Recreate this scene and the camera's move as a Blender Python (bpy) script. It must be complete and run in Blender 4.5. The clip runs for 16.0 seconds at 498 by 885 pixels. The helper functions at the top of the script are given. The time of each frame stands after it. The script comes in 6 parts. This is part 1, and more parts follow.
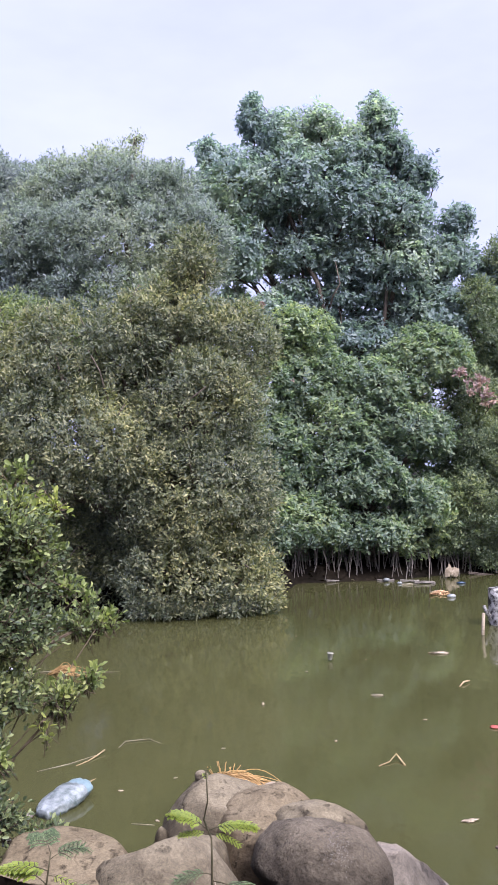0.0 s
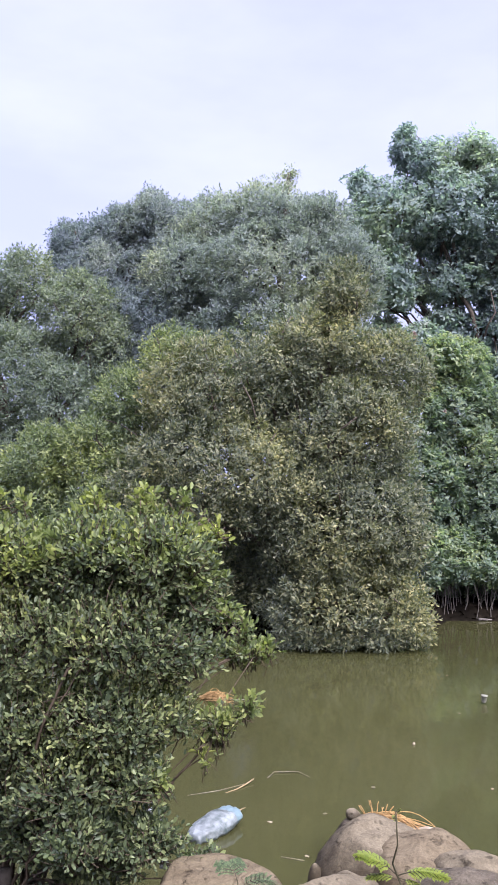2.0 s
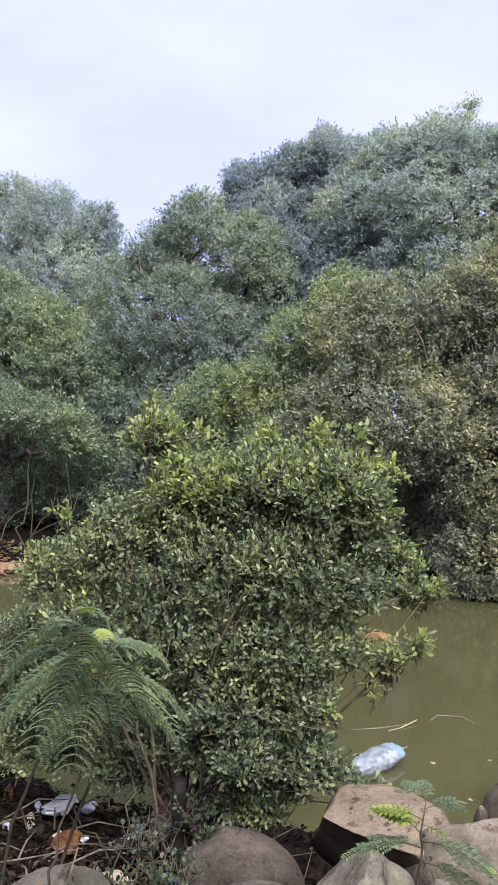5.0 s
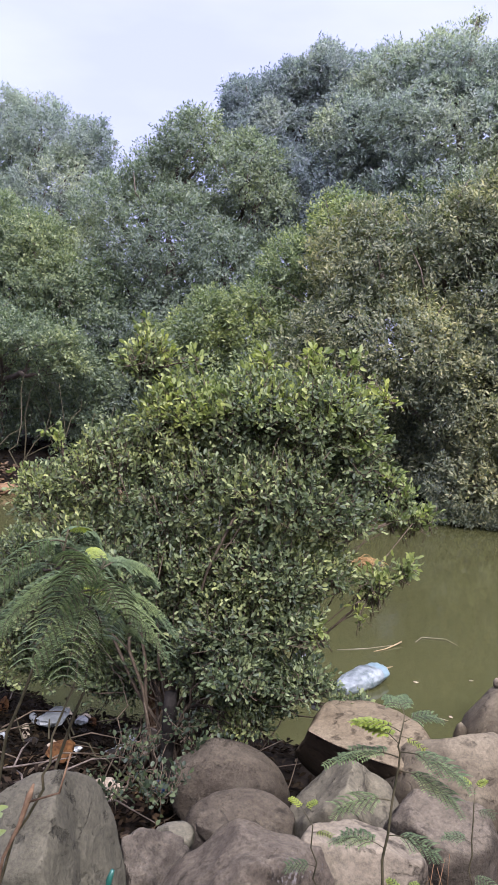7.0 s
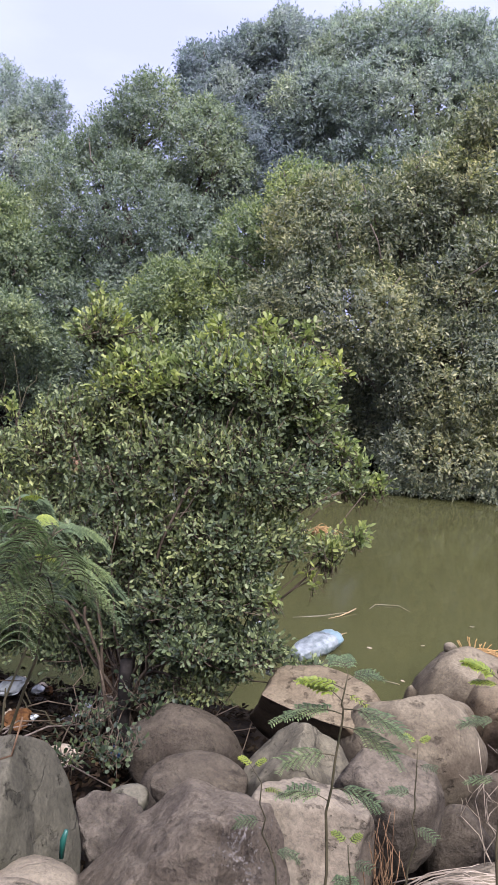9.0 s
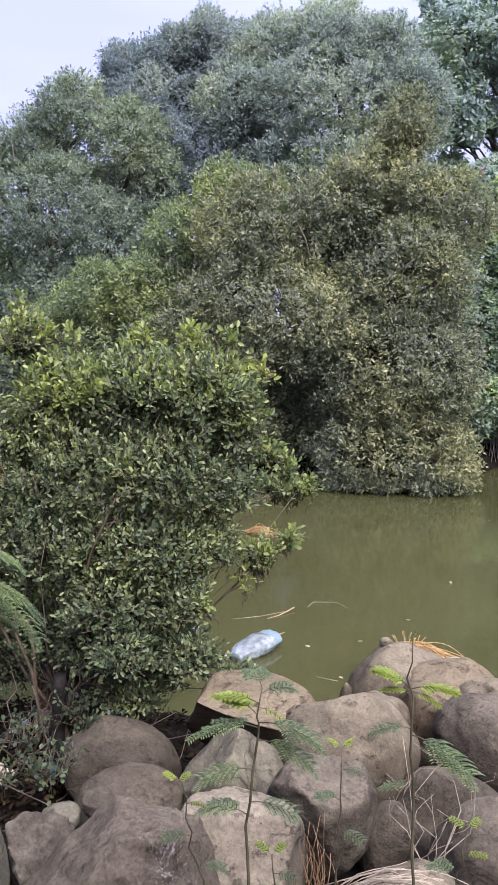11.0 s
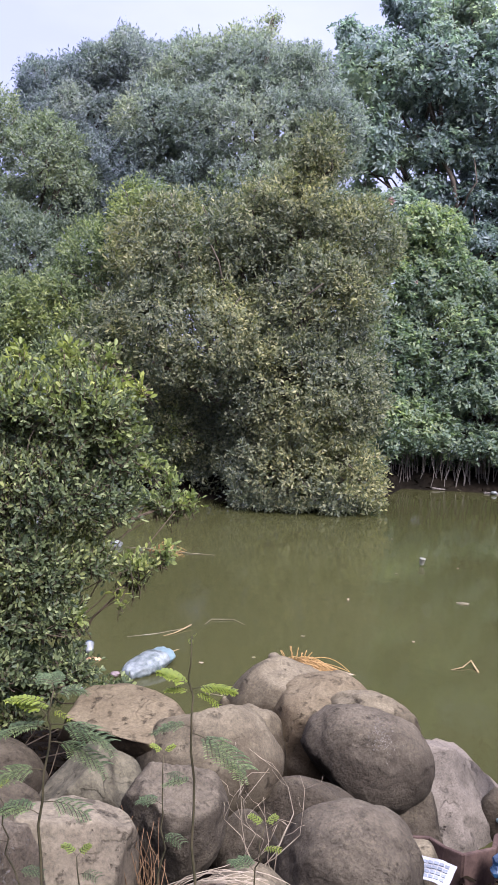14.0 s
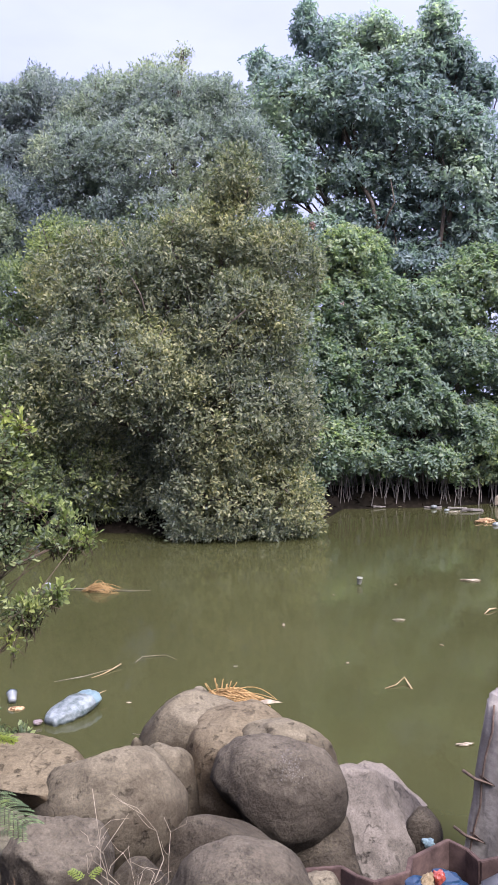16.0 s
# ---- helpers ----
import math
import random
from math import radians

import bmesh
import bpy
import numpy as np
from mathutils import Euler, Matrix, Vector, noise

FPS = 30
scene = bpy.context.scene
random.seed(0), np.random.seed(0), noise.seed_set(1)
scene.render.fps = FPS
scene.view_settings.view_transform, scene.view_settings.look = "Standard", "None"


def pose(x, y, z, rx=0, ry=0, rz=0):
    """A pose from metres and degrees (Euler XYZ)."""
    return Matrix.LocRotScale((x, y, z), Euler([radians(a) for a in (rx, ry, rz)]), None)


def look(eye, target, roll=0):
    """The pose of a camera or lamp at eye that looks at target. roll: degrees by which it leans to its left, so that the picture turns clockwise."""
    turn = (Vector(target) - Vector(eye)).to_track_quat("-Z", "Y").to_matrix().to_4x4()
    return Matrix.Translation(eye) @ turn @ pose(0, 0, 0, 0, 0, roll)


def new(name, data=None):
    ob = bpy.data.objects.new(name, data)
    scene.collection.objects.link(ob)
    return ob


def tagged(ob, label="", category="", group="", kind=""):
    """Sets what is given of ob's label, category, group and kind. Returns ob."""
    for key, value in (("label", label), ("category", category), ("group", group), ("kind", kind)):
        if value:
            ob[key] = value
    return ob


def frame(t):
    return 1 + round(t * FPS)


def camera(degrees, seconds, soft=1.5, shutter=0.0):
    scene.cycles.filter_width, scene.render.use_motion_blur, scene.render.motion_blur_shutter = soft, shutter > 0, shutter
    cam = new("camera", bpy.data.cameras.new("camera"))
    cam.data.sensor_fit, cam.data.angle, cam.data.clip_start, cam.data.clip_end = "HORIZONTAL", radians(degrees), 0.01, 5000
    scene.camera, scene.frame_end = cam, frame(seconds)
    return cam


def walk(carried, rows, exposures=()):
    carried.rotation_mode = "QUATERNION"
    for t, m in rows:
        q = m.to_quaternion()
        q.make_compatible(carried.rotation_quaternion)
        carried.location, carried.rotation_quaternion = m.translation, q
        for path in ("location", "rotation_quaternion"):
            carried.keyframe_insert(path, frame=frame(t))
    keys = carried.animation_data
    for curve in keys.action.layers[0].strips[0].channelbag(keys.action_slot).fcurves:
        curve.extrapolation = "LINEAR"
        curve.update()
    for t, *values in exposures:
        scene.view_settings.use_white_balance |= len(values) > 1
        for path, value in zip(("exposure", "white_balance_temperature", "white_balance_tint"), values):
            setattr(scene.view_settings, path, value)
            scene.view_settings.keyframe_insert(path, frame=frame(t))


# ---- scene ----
cam = camera(32.6, 16.0, soft=1.45)
PATH = [
    (0, (1.66, 3.026, 2.817), (1.626, 5.025, 2.879), -1.0),
    (0.5, (1.652, 3.029, 2.814), (1.563, 5.026, 2.89), -0.8),
    (1, (1.635, 3.026, 2.814), (1.48, 5.018, 2.906), -0.5),
    (1.5, (1.614, 3.022, 2.814), (1.369, 5.003, 2.931), -0.1),
    (2, (1.572, 3.014, 2.824), (1.201, 4.975, 2.958), 0.4),
    (2.5, (1.546, 3.039, 2.809), (1.062, 4.975, 2.944), 0.7),
    (3, (1.525, 3.022, 2.82), (0.949, 4.934, 2.936), 1.0),
    (3.5, (1.524, 2.998, 2.838), (0.875, 4.887, 2.936), 1.0),
    (4, (1.507, 3.023, 2.813), (0.807, 4.895, 2.887), 1.3),
    (6.3, (1.51, 3.019, 2.763), (0.767, 4.872, 2.641), 2.7),
    (6.5, (1.502, 3.022, 2.762), (0.768, 4.877, 2.623), 3.0),
    (7, (1.518, 3.012, 2.77), (0.804, 4.871, 2.592), 3.1),
    (7.5, (1.523, 3.005, 2.767), (0.823, 4.867, 2.564), 3.2),
    (8, (1.53, 2.993, 2.769), (0.847, 4.86, 2.549), 3.5),
    (8.5, (1.537, 2.987, 2.768), (0.886, 4.864, 2.539), 3.7),
    (9, (1.548, 2.993, 2.766), (0.931, 4.88, 2.526), 3.4),
    (9.5, (1.562, 2.976, 2.781), (0.985, 4.875, 2.532), 2.8),
    (10, (1.591, 2.985, 2.791), (1.091, 4.906, 2.546), 2.3),
    (10.2, (1.595, 2.99, 2.787), (1.13, 4.92, 2.545), 2.3),
    (12.3, (1.718, 3.069, 2.84), (1.189, 4.985, 2.623), 1.6),
    (12.5, (1.751, 3.076, 2.834), (1.219, 4.994, 2.639), 2.6),
    (13, (1.822, 3.019, 2.831), (1.332, 4.952, 2.671), 2.7),
    (13.5, (1.873, 2.964, 2.834), (1.473, 4.915, 2.648), 2.9),
    (14, (1.896, 2.972, 2.816), (1.585, 4.939, 2.633), 3.1),
    (14.5, (1.934, 2.97, 2.859), (1.711, 4.955, 2.767), 2.5),
    (15, (1.996, 2.996, 2.862), (1.794, 4.985, 2.822), 1.4),
    (15.5, (2.046, 3.035, 2.839), (1.845, 5.025, 2.784), 0.7),
    (16, (2.229, 3.128, 2.787), (2.028, 5.115, 2.677), -0.6),
]
walk(cam, [(t, look(eye, target, roll)) for t, eye, target, roll in PATH], [(0, 1.72, 6020, 20), (16, 1.72, 6020, 20)])

# ---- world, sun, exposure ----
SUN_EL, SUN_AZ = radians(46), radians(140)  # azimuth from +y towards +x
world = bpy.data.worlds.new("world")
scene.world = world
world.use_nodes = True
wn, wl = world.node_tree.nodes, world.node_tree.links
wn.clear()
w_out = wn.new("ShaderNodeOutputWorld")
w_bg = wn.new("ShaderNodeBackground")
w_sky = wn.new("ShaderNodeTexSky")
w_sky.sky_type, w_sky.sun_disc = "NISHITA", False
w_sky.sun_elevation, w_sky.sun_rotation = SUN_EL, SUN_AZ
w_sky.air_density, w_sky.dust_density = 1.5, 4.0
w_sc = wn.new("ShaderNodeMixRGB")
w_sc.blend_type, w_sc.inputs["Fac"].default_value = "MULTIPLY", 1.0
w_sc.inputs["Color2"].default_value = (0.08, 0.08, 0.08, 1)
w_co = wn.new("ShaderNodeTexCoord")
w_map = wn.new("ShaderNodeMapping")
w_map.inputs["Scale"].default_value = (1.6, 1.6, 4.2)
w_map.inputs["Rotation"].default_value = (0.0, 0.0, 0.5)
w_no = wn.new("ShaderNodeTexNoise")
w_no.inputs["Scale"].default_value, w_no.inputs["Detail"].default_value = 1.5, 5.0
w_no.inputs["Roughness"].default_value = 0.55
w_rp = wn.new("ShaderNodeValToRGB")
w_rp.color_ramp.elements[0].position, w_rp.color_ramp.elements[0].color = 0.40, (0.244, 0.257, 0.408, 1)
w_rp.color_ramp.elements[1].position, w_rp.color_ramp.elements[1].color = 0.68, (0.294, 0.305, 0.412, 1)
# an overcast sky is brighter overhead than at its rim
w_sep = wn.new("ShaderNodeSeparateXYZ")
w_up = wn.new("ShaderNodeMapRange")
w_up.inputs["From Min"].default_value, w_up.inputs["From Max"].default_value = 0.54, 0.82
w_up.inputs["To Min"].default_value, w_up.inputs["To Max"].default_value = 1.0, 4.4
w_mul = wn.new("ShaderNodeVectorMath")
w_mul.operation = "SCALE"
w_mix = wn.new("ShaderNodeMixRGB")
w_mix.inputs["Fac"].default_value = 0.88
wl.new(w_sky.outputs["Color"], w_sc.inputs["Color1"])
wl.new(w_co.outputs["Generated"], w_map.inputs["Vector"])
wl.new(w_map.outputs["Vector"], w_no.inputs["Vector"])
wl.new(w_no.outputs["Fac"], w_rp.inputs["Fac"])
wl.new(w_co.outputs["Generated"], w_sep.inputs["Vector"])
wl.new(w_sep.outputs["Z"], w_up.inputs["Value"])
wl.new(w_rp.outputs["Color"], w_mul.inputs[0])
wl.new(w_up.outputs["Result"], w_mul.inputs["Scale"])
wl.new(w_sc.outputs["Color"], w_mix.inputs["Color1"])
# the thick cloud overhead is whiter than the rim
w_white = wn.new("ShaderNodeMixRGB")
w_white.blend_type = "MULTIPLY"
w_white.inputs["Color2"].default_value = (1.06, 1.0, 0.80, 1)
w_top = wn.new("ShaderNodeMapRange")
w_top.inputs["From Min"].default_value, w_top.inputs["From Max"].default_value = 0.5, 0.85
wl.new(w_sep.outputs["Z"], w_top.inputs["Value"])
wl.new(w_top.outputs["Result"], w_white.inputs["Fac"])
wl.new(w_mul.outputs["Vector"], w_white.inputs["Color1"])
wl.new(w_white.outputs["Color"], w_mix.inputs["Color2"])
wl.new(w_mix.outputs["Color"], w_bg.inputs["Color"])
w_bg.inputs["Strength"].default_value = 1.0
wl.new(w_bg.outputs["Background"], w_out.inputs["Surface"])

sun_data = bpy.data.lights.new("sun", "SUN")
sun_data.energy, sun_data.angle, sun_data.color = 3.0, radians(26), (1.0, 0.97, 0.96)
sun = new("sun", sun_data)
sun_dir = Vector((math.sin(SUN_AZ) * math.cos(SUN_EL), math.cos(SUN_AZ) * math.cos(SUN_EL), math.sin(SUN_EL)))
sun.matrix_world = look(sun_dir * 60, (0, 0, 0))

# ---- materials ----


def nodes_of(name):
    m = bpy.data.materials.new(name)
    m.use_nodes = True
    n, l = m.node_tree.nodes, m.node_tree.links
    return m, n, l, n["Principled BSDF"], n["Material Output"]


def noise_tex(n, l, vec, scale, detail=4.0, rough=0.6):
    t = n.new("ShaderNodeTexNoise")
    t.inputs["Scale"].default_value, t.inputs["Detail"].default_value, t.inputs["Roughness"].default_value = scale, detail, rough
    l.new(vec, t.inputs["Vector"])
    return t.outputs["Fac"]


def ramp(n, l, fac, stops):
    r = n.new("ShaderNodeValToRGB")
    el = r.color_ramp.elements
    while len(el) < len(stops):
        el.new(0.5)
    for e, (p, c) in zip(el, stops):
        e.position, e.color = p, (*c, 1) if len(c) == 3 else c
    l.new(fac, r.inputs["Fac"])
    return r.outputs["Color"]


def mixed(n, l, fac, a, b, mode="MIX"):
    m = n.new("ShaderNodeMixRGB")
    m.blend_type = mode
    for value, key in ((fac, "Fac"), (a, "Color1"), (b, "Color2")):
        if isinstance(value, bpy.types.NodeSocket):
            l.new(value, m.inputs[key])
        elif isinstance(value, tuple):
            m.inputs[key].default_value = (*value, 1)
        else:
            m.inputs[key].default_value = value
    return m.outputs["Color"]


def bumped(n, l, height, strength, distance, under=None):
    b = n.new("ShaderNodeBump")
    b.inputs["Strength"].default_value, b.inputs["Distance"].default_value = strength, distance
    l.new(height, b.inputs["Height"])
    if under is not None:
        l.new(under, b.inputs["Normal"])
    return b.outputs["Normal"]


def leaf_material(name, dark, mid, light, patch=0.8, rough=0.5, through_light=0.3, patch_at=0.5, haze_sheen=0.5, single=False, gloss=0.6):
    """Leaves: every leaf its own tone, with patches of younger growth."""
    m, n, l, b, out = nodes_of(name)
    geo = n.new("ShaderNodeNewGeometry")
    co = n.new("ShaderNodeTexCoord").outputs["Object"]
    pick = n.new("ShaderNodeObjectInfo").outputs["Random"] if single else geo.outputs["Random Per Island"]
    own = ramp(n, l, pick, [(0.0, dark), (0.55, mid), (1.0, light)])
    big = ramp(n, l, noise_tex(n, l, co, patch, 3.0), [(patch_at - 0.12, (0.75, 0.80, 0.82)), (patch_at, (0.95, 0.97, 0.95)), (patch_at + 0.14, (1.35, 1.28, 1.0))])
    col = mixed(n, l, 1.0, own, big, "MULTIPLY")
    l.new(col, b.inputs["Base Color"])
    b.inputs["Roughness"].default_value = rough
    b.inputs["Specular IOR Level"].default_value = gloss
    # Bluish sheen lifts far crowns: the haze is put into the leaf surface.
    b.inputs["Sheen Weight"].default_value = haze_sheen
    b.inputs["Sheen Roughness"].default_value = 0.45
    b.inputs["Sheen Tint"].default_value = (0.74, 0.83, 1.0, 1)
    tr = n.new("ShaderNodeBsdfTranslucent")
    l.new(mixed(n, l, 1.0, col, (1.12, 1.22, 0.78), "MULTIPLY"), tr.inputs["Color"])
    mx = n.new("ShaderNodeMixShader")
    mx.inputs["Fac"].default_value = through_light
    l.new(b.outputs["BSDF"], mx.inputs[1])
    l.new(tr.outputs["BSDF"], mx.inputs[2])
    l.new(mx.outputs["Shader"], out.inputs["Surface"])
    return m


def rock_material(name, low, high, stain, lit_dust, mottled=1.0, pocked=1.0):
    """Worn river rock: soft tones, dust and toplight coloured onto the tops, sparse pits and cracks."""
    low, high, stain, lit_dust = [(r * 1.17, g * 1.13, b3 * 1.14) for r, g, b3 in (low, high, stain, lit_dust)]
    m, n, l, b, out = nodes_of(name)
    co = n.new("ShaderNodeTexCoord").outputs["Object"]
    rnd = n.new("ShaderNodeObjectInfo").outputs["Random"]
    add = n.new("ShaderNodeVectorMath")
    l.new(co, add.inputs[0])
    mul = n.new("ShaderNodeVectorMath")
    mul.operation = "SCALE"
    mul.inputs[0].default_value = (17.0, 9.0, 5.0)
    l.new(rnd, mul.inputs["Scale"])
    l.new(mul.outputs["Vector"], add.inputs[1])
    v = add.outputs["Vector"]
    base = ramp(n, l, noise_tex(n, l, v, 4.0, 7.0, 0.62), [(0.3, low), (0.65, high)])
    blot = ramp(n, l, noise_tex(n, l, v, 2.0, 6.0, 0.65), [(0.45, (0, 0, 0)), (0.64, (1, 1, 1))])
    base = mixed(n, l, mixed(n, l, 1.0, blot, (0.55, 0.55, 0.55), "MULTIPLY"), base, stain)
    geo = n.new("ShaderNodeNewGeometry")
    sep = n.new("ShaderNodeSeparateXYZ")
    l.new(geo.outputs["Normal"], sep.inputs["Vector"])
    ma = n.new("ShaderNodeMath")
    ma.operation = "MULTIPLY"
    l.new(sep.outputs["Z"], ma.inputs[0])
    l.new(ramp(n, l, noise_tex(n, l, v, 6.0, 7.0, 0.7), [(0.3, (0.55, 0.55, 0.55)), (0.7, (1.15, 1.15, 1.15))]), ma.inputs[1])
    # Upward faces go paler: dust, and the lit tops put into the colour.
    lit_top = ramp(n, l, ma.outputs["Value"], [(0.25, (0, 0, 0)), (0.9, (0.8, 0.8, 0.8))])
    base = mixed(n, l, lit_top, base, lit_dust)
    grain = noise_tex(n, l, v, 75.0, 5.0, 0.72)
    base = mixed(n, l, 0.8, base, ramp(n, l, grain, [(0.3, (0.56, 0.56, 0.56)), (0.5, (1, 1, 1)), (0.7, (1.38, 1.37, 1.34))]), "MULTIPLY")
    # mottles of a finger's breadth
    base = mixed(n, l, min(1.0, 0.32 * mottled), base, ramp(n, l, noise_tex(n, l, v, 26.0, 6.0, 0.68), [(0.36, (0.62, 0.61, 0.60)), (0.50, (1, 1, 1)), (0.64, (1.32, 1.32, 1.30))]), "MULTIPLY")
    # sparse dark pits
    where = ramp(n, l, noise_tex(n, l, v, 3.1, 3.0, 0.5), [(0.42, (0.15, 0.15, 0.15)), (0.56, (1, 1, 1))])
    pit = ramp(n, l, noise_tex(n, l, v, 17.0, 5.0, 0.62), [(0.33, (1, 1, 1)), (0.43, (0, 0, 0))])
    pit = mixed(n, l, 1.0, pit, where, "MULTIPLY")
    base = mixed(n, l, mixed(n, l, 1.0, pit, (0.6, 0.6, 0.6), "MULTIPLY"), base, tuple(c * 0.45 for c in low))
    # pale scuffs
    spots = ramp(n, l, noise_tex(n, l, v, 24.0, 6.0, 0.7), [(0.60, (0, 0, 0)), (0.76, (1, 1, 1))])
    base = mixed(n, l, mixed(n, l, 1.0, spots, (0.32 * mottled,) * 3, "MULTIPLY"), base, tuple(min(1.0, c * 1.25) for c in lit_dust))
    # cracks
    wob = n.new("ShaderNodeTexNoise")
    wob.inputs["Scale"].default_value, wob.inputs["Detail"].default_value = 5.0, 5.0
    l.new(v, wob.inputs["Vector"])
    wv_ = n.new("ShaderNodeVectorMath")
    wv_.operation = "MULTIPLY_ADD"
    wv_.inputs[1].default_value = (0.35, 0.35, 0.35)
    l.new(wob.outputs["Color"], wv_.inputs[0])
    l.new(v, wv_.inputs[2])
    vor = n.new("ShaderNodeTexVoronoi")
    vor.feature = "DISTANCE_TO_EDGE"
    vor.inputs["Scale"].default_value = 2.6
    l.new(wv_.outputs["Vector"], vor.inputs["Vector"])
    line = ramp(n, l, vor.outputs["Distance"], [(0.0, (1, 1, 1)), (0.022, (0, 0, 0))])
    line = mixed(n, l, 1.0, line, ramp(n, l, noise_tex(n, l, v, 2.7, 3.0, 0.5), [(0.50, (0, 0, 0)), (0.60, (1, 1, 1))]), "MULTIPLY")
    base = mixed(n, l, mixed(n, l, 1.0, line, (0.22, 0.22, 0.22), "MULTIPLY"), base, tuple(c * 0.4 for c in low))
    l.new(base, b.inputs["Base Color"])
    b.inputs["Roughness"].default_value = 0.85
    b.inputs["Specular IOR Level"].default_value = 0.12
    inv = mixed(n, l, 1.0, (1.0, 1.0, 1.0), mixed(n, l, 0.25, pit, line, "ADD"), "SUBTRACT")
    nb = bumped(n, l, noise_tex(n, l, v, 7.0, 8.0, 0.62), min(1.0, 0.7 * pocked), 0.04 * pocked)
    nb = bumped(n, l, inv, 0.7, 0.025, nb)
    nb = bumped(n, l, grain, min(1.0, 0.6 * pocked), 0.006 * pocked, nb)
    l.new(nb, b.inputs["Normal"])
    return m


def plain_material(name, a, b2, scale=20.0, rough=0.7, bump=0.3, metal=0.0, depth=0.004, spread=0.165):
    """A mottled surface; rough dull ones hardly shine."""
    m, n, l, b, out = nodes_of(name)
    co = n.new("ShaderNodeTexCoord").outputs["Object"]
    f = noise_tex(n, l, co, scale, 6.0, 0.65)
    col = ramp(n, l, f, [(0.495 - spread, a), (0.495 + spread, b2)])
    f2 = noise_tex(n, l, co, scale * 0.17, 3.0, 0.6)
    col = mixed(n, l, 1.0, col, ramp(n, l, f2, [(0.35, (0.75, 0.75, 0.75)), (0.65, (1.15, 1.15, 1.15))]), "MULTIPLY")
    l.new(col, b.inputs["Base Color"])
    b.inputs["Roughness"].default_value, b.inputs["Metallic"].default_value = rough, metal
    b.inputs["Specular IOR Level"].default_value = 0.5 if rough < 0.6 else 0.12
    l.new(bumped(n, l, f, bump, depth), b.inputs["Normal"])
    return m


# Far crowns' greens are raised and blued: haze put into the base colours.
MAT_FINE = leaf_material("leaf_olive", (0.057, 0.072, 0.046), (0.146, 0.159, 0.092), (0.312, 0.299, 0.183), 0.55, 0.5, 0.5, 0.5, 0.35, gloss=0.4)
MAT_GREY = leaf_material("leaf_hazed_grey_green", (0.112, 0.138, 0.138), (0.216, 0.250, 0.233), (0.330, 0.362, 0.339), 0.45, 0.46, 0.6, 0.5, 1.0, gloss=0.6)
MAT_BLUE = leaf_material("leaf_hazed_dull_green", (0.100, 0.124, 0.145), (0.172, 0.202, 0.231), (0.255, 0.288, 0.322), 0.5, 0.46, 0.6, 0.5, 1.0, gloss=0.6)
MAT_LIGHT = leaf_material("leaf_light_green", (0.062, 0.088, 0.043), (0.155, 0.195, 0.081), (0.300, 0.330, 0.151), 0.6, 0.46, 0.55, 0.5, 0.5, gloss=0.5)
MAT_DULL = leaf_material("leaf_dull_light", (0.080, 0.104, 0.075), (0.160, 0.194, 0.127), (0.290, 0.325, 0.215), 0.35, 0.46, 0.55, 0.55, 0.85, gloss=0.55)
MAT_MID = leaf_material("leaf_mid_green", (0.060, 0.086, 0.053), (0.138, 0.174, 0.092), (0.255, 0.288, 0.160), 0.5, 0.48, 0.5, 0.52, 0.35, gloss=0.4)
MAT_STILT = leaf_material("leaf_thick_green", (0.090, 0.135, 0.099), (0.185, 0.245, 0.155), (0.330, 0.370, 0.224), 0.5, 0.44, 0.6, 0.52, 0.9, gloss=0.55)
MAT_STILT_HIGH = leaf_material("leaf_thick_hazed", (0.135, 0.188, 0.198), (0.222, 0.280, 0.282), (0.330, 0.390, 0.373), 0.4, 0.46, 0.6, 0.52, 1.0, gloss=0.6)
MAT_BUSH = leaf_material("leaf_bush", (0.046, 0.060, 0.035), (0.122, 0.150, 0.070), (0.270, 0.295, 0.130), 1.7, 0.45, 0.45, 0.5, 0.05, gloss=0.3)
MAT_BUSH_LEAF = leaf_material("leaf_bush_single", (0.035, 0.048, 0.027), (0.093, 0.122, 0.053), (0.125, 0.147, 0.056), 1.7, 0.5, 0.4, 0.5, 0.08, True, 0.3)
# Young growth's green, brightened: the bush's sunlit top put into the colour.
MAT_BUSH_BRIGHT = leaf_material("leaf_bush_bright", (0.075, 0.100, 0.030), (0.170, 0.205, 0.062), (0.290, 0.315, 0.110), 2.2, 0.5, 0.45, 0.5, 0.08, gloss=0.35)
MAT_FEATHER = leaf_material("leaf_feather", (0.046, 0.066, 0.034), (0.084, 0.116, 0.056), (0.136, 0.172, 0.086), 3.0, 0.7, 0.4, 0.5, 0.05, gloss=0.15)
MAT_YOUNG = leaf_material("leaf_young", (0.115, 0.156, 0.015), (0.173, 0.215, 0.022), (0.241, 0.264, 0.034), 3.0, 0.5, 0.4, 0.5, 0.08)
MAT_FLOWER = leaf_material("petal_pink", (0.26, 0.15, 0.155), (0.33, 0.22, 0.22), (0.40, 0.31, 0.30), 3.0, 0.6, 0.35, 0.5, 0.08)
# Near-black litter: shade under bush and trees is put into the colour.
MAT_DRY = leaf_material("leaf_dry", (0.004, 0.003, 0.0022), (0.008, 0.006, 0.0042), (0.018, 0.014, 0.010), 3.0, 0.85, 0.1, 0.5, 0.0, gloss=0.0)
MAT_BARK = plain_material("bark", (0.045, 0.036, 0.028), (0.13, 0.105, 0.085), 26.0, 0.9, 0.8, 0.0, 0.01)
MAT_TWIG = plain_material("twig", (0.040, 0.030, 0.020), (0.100, 0.076, 0.052), 40.0, 0.85, 0.5)
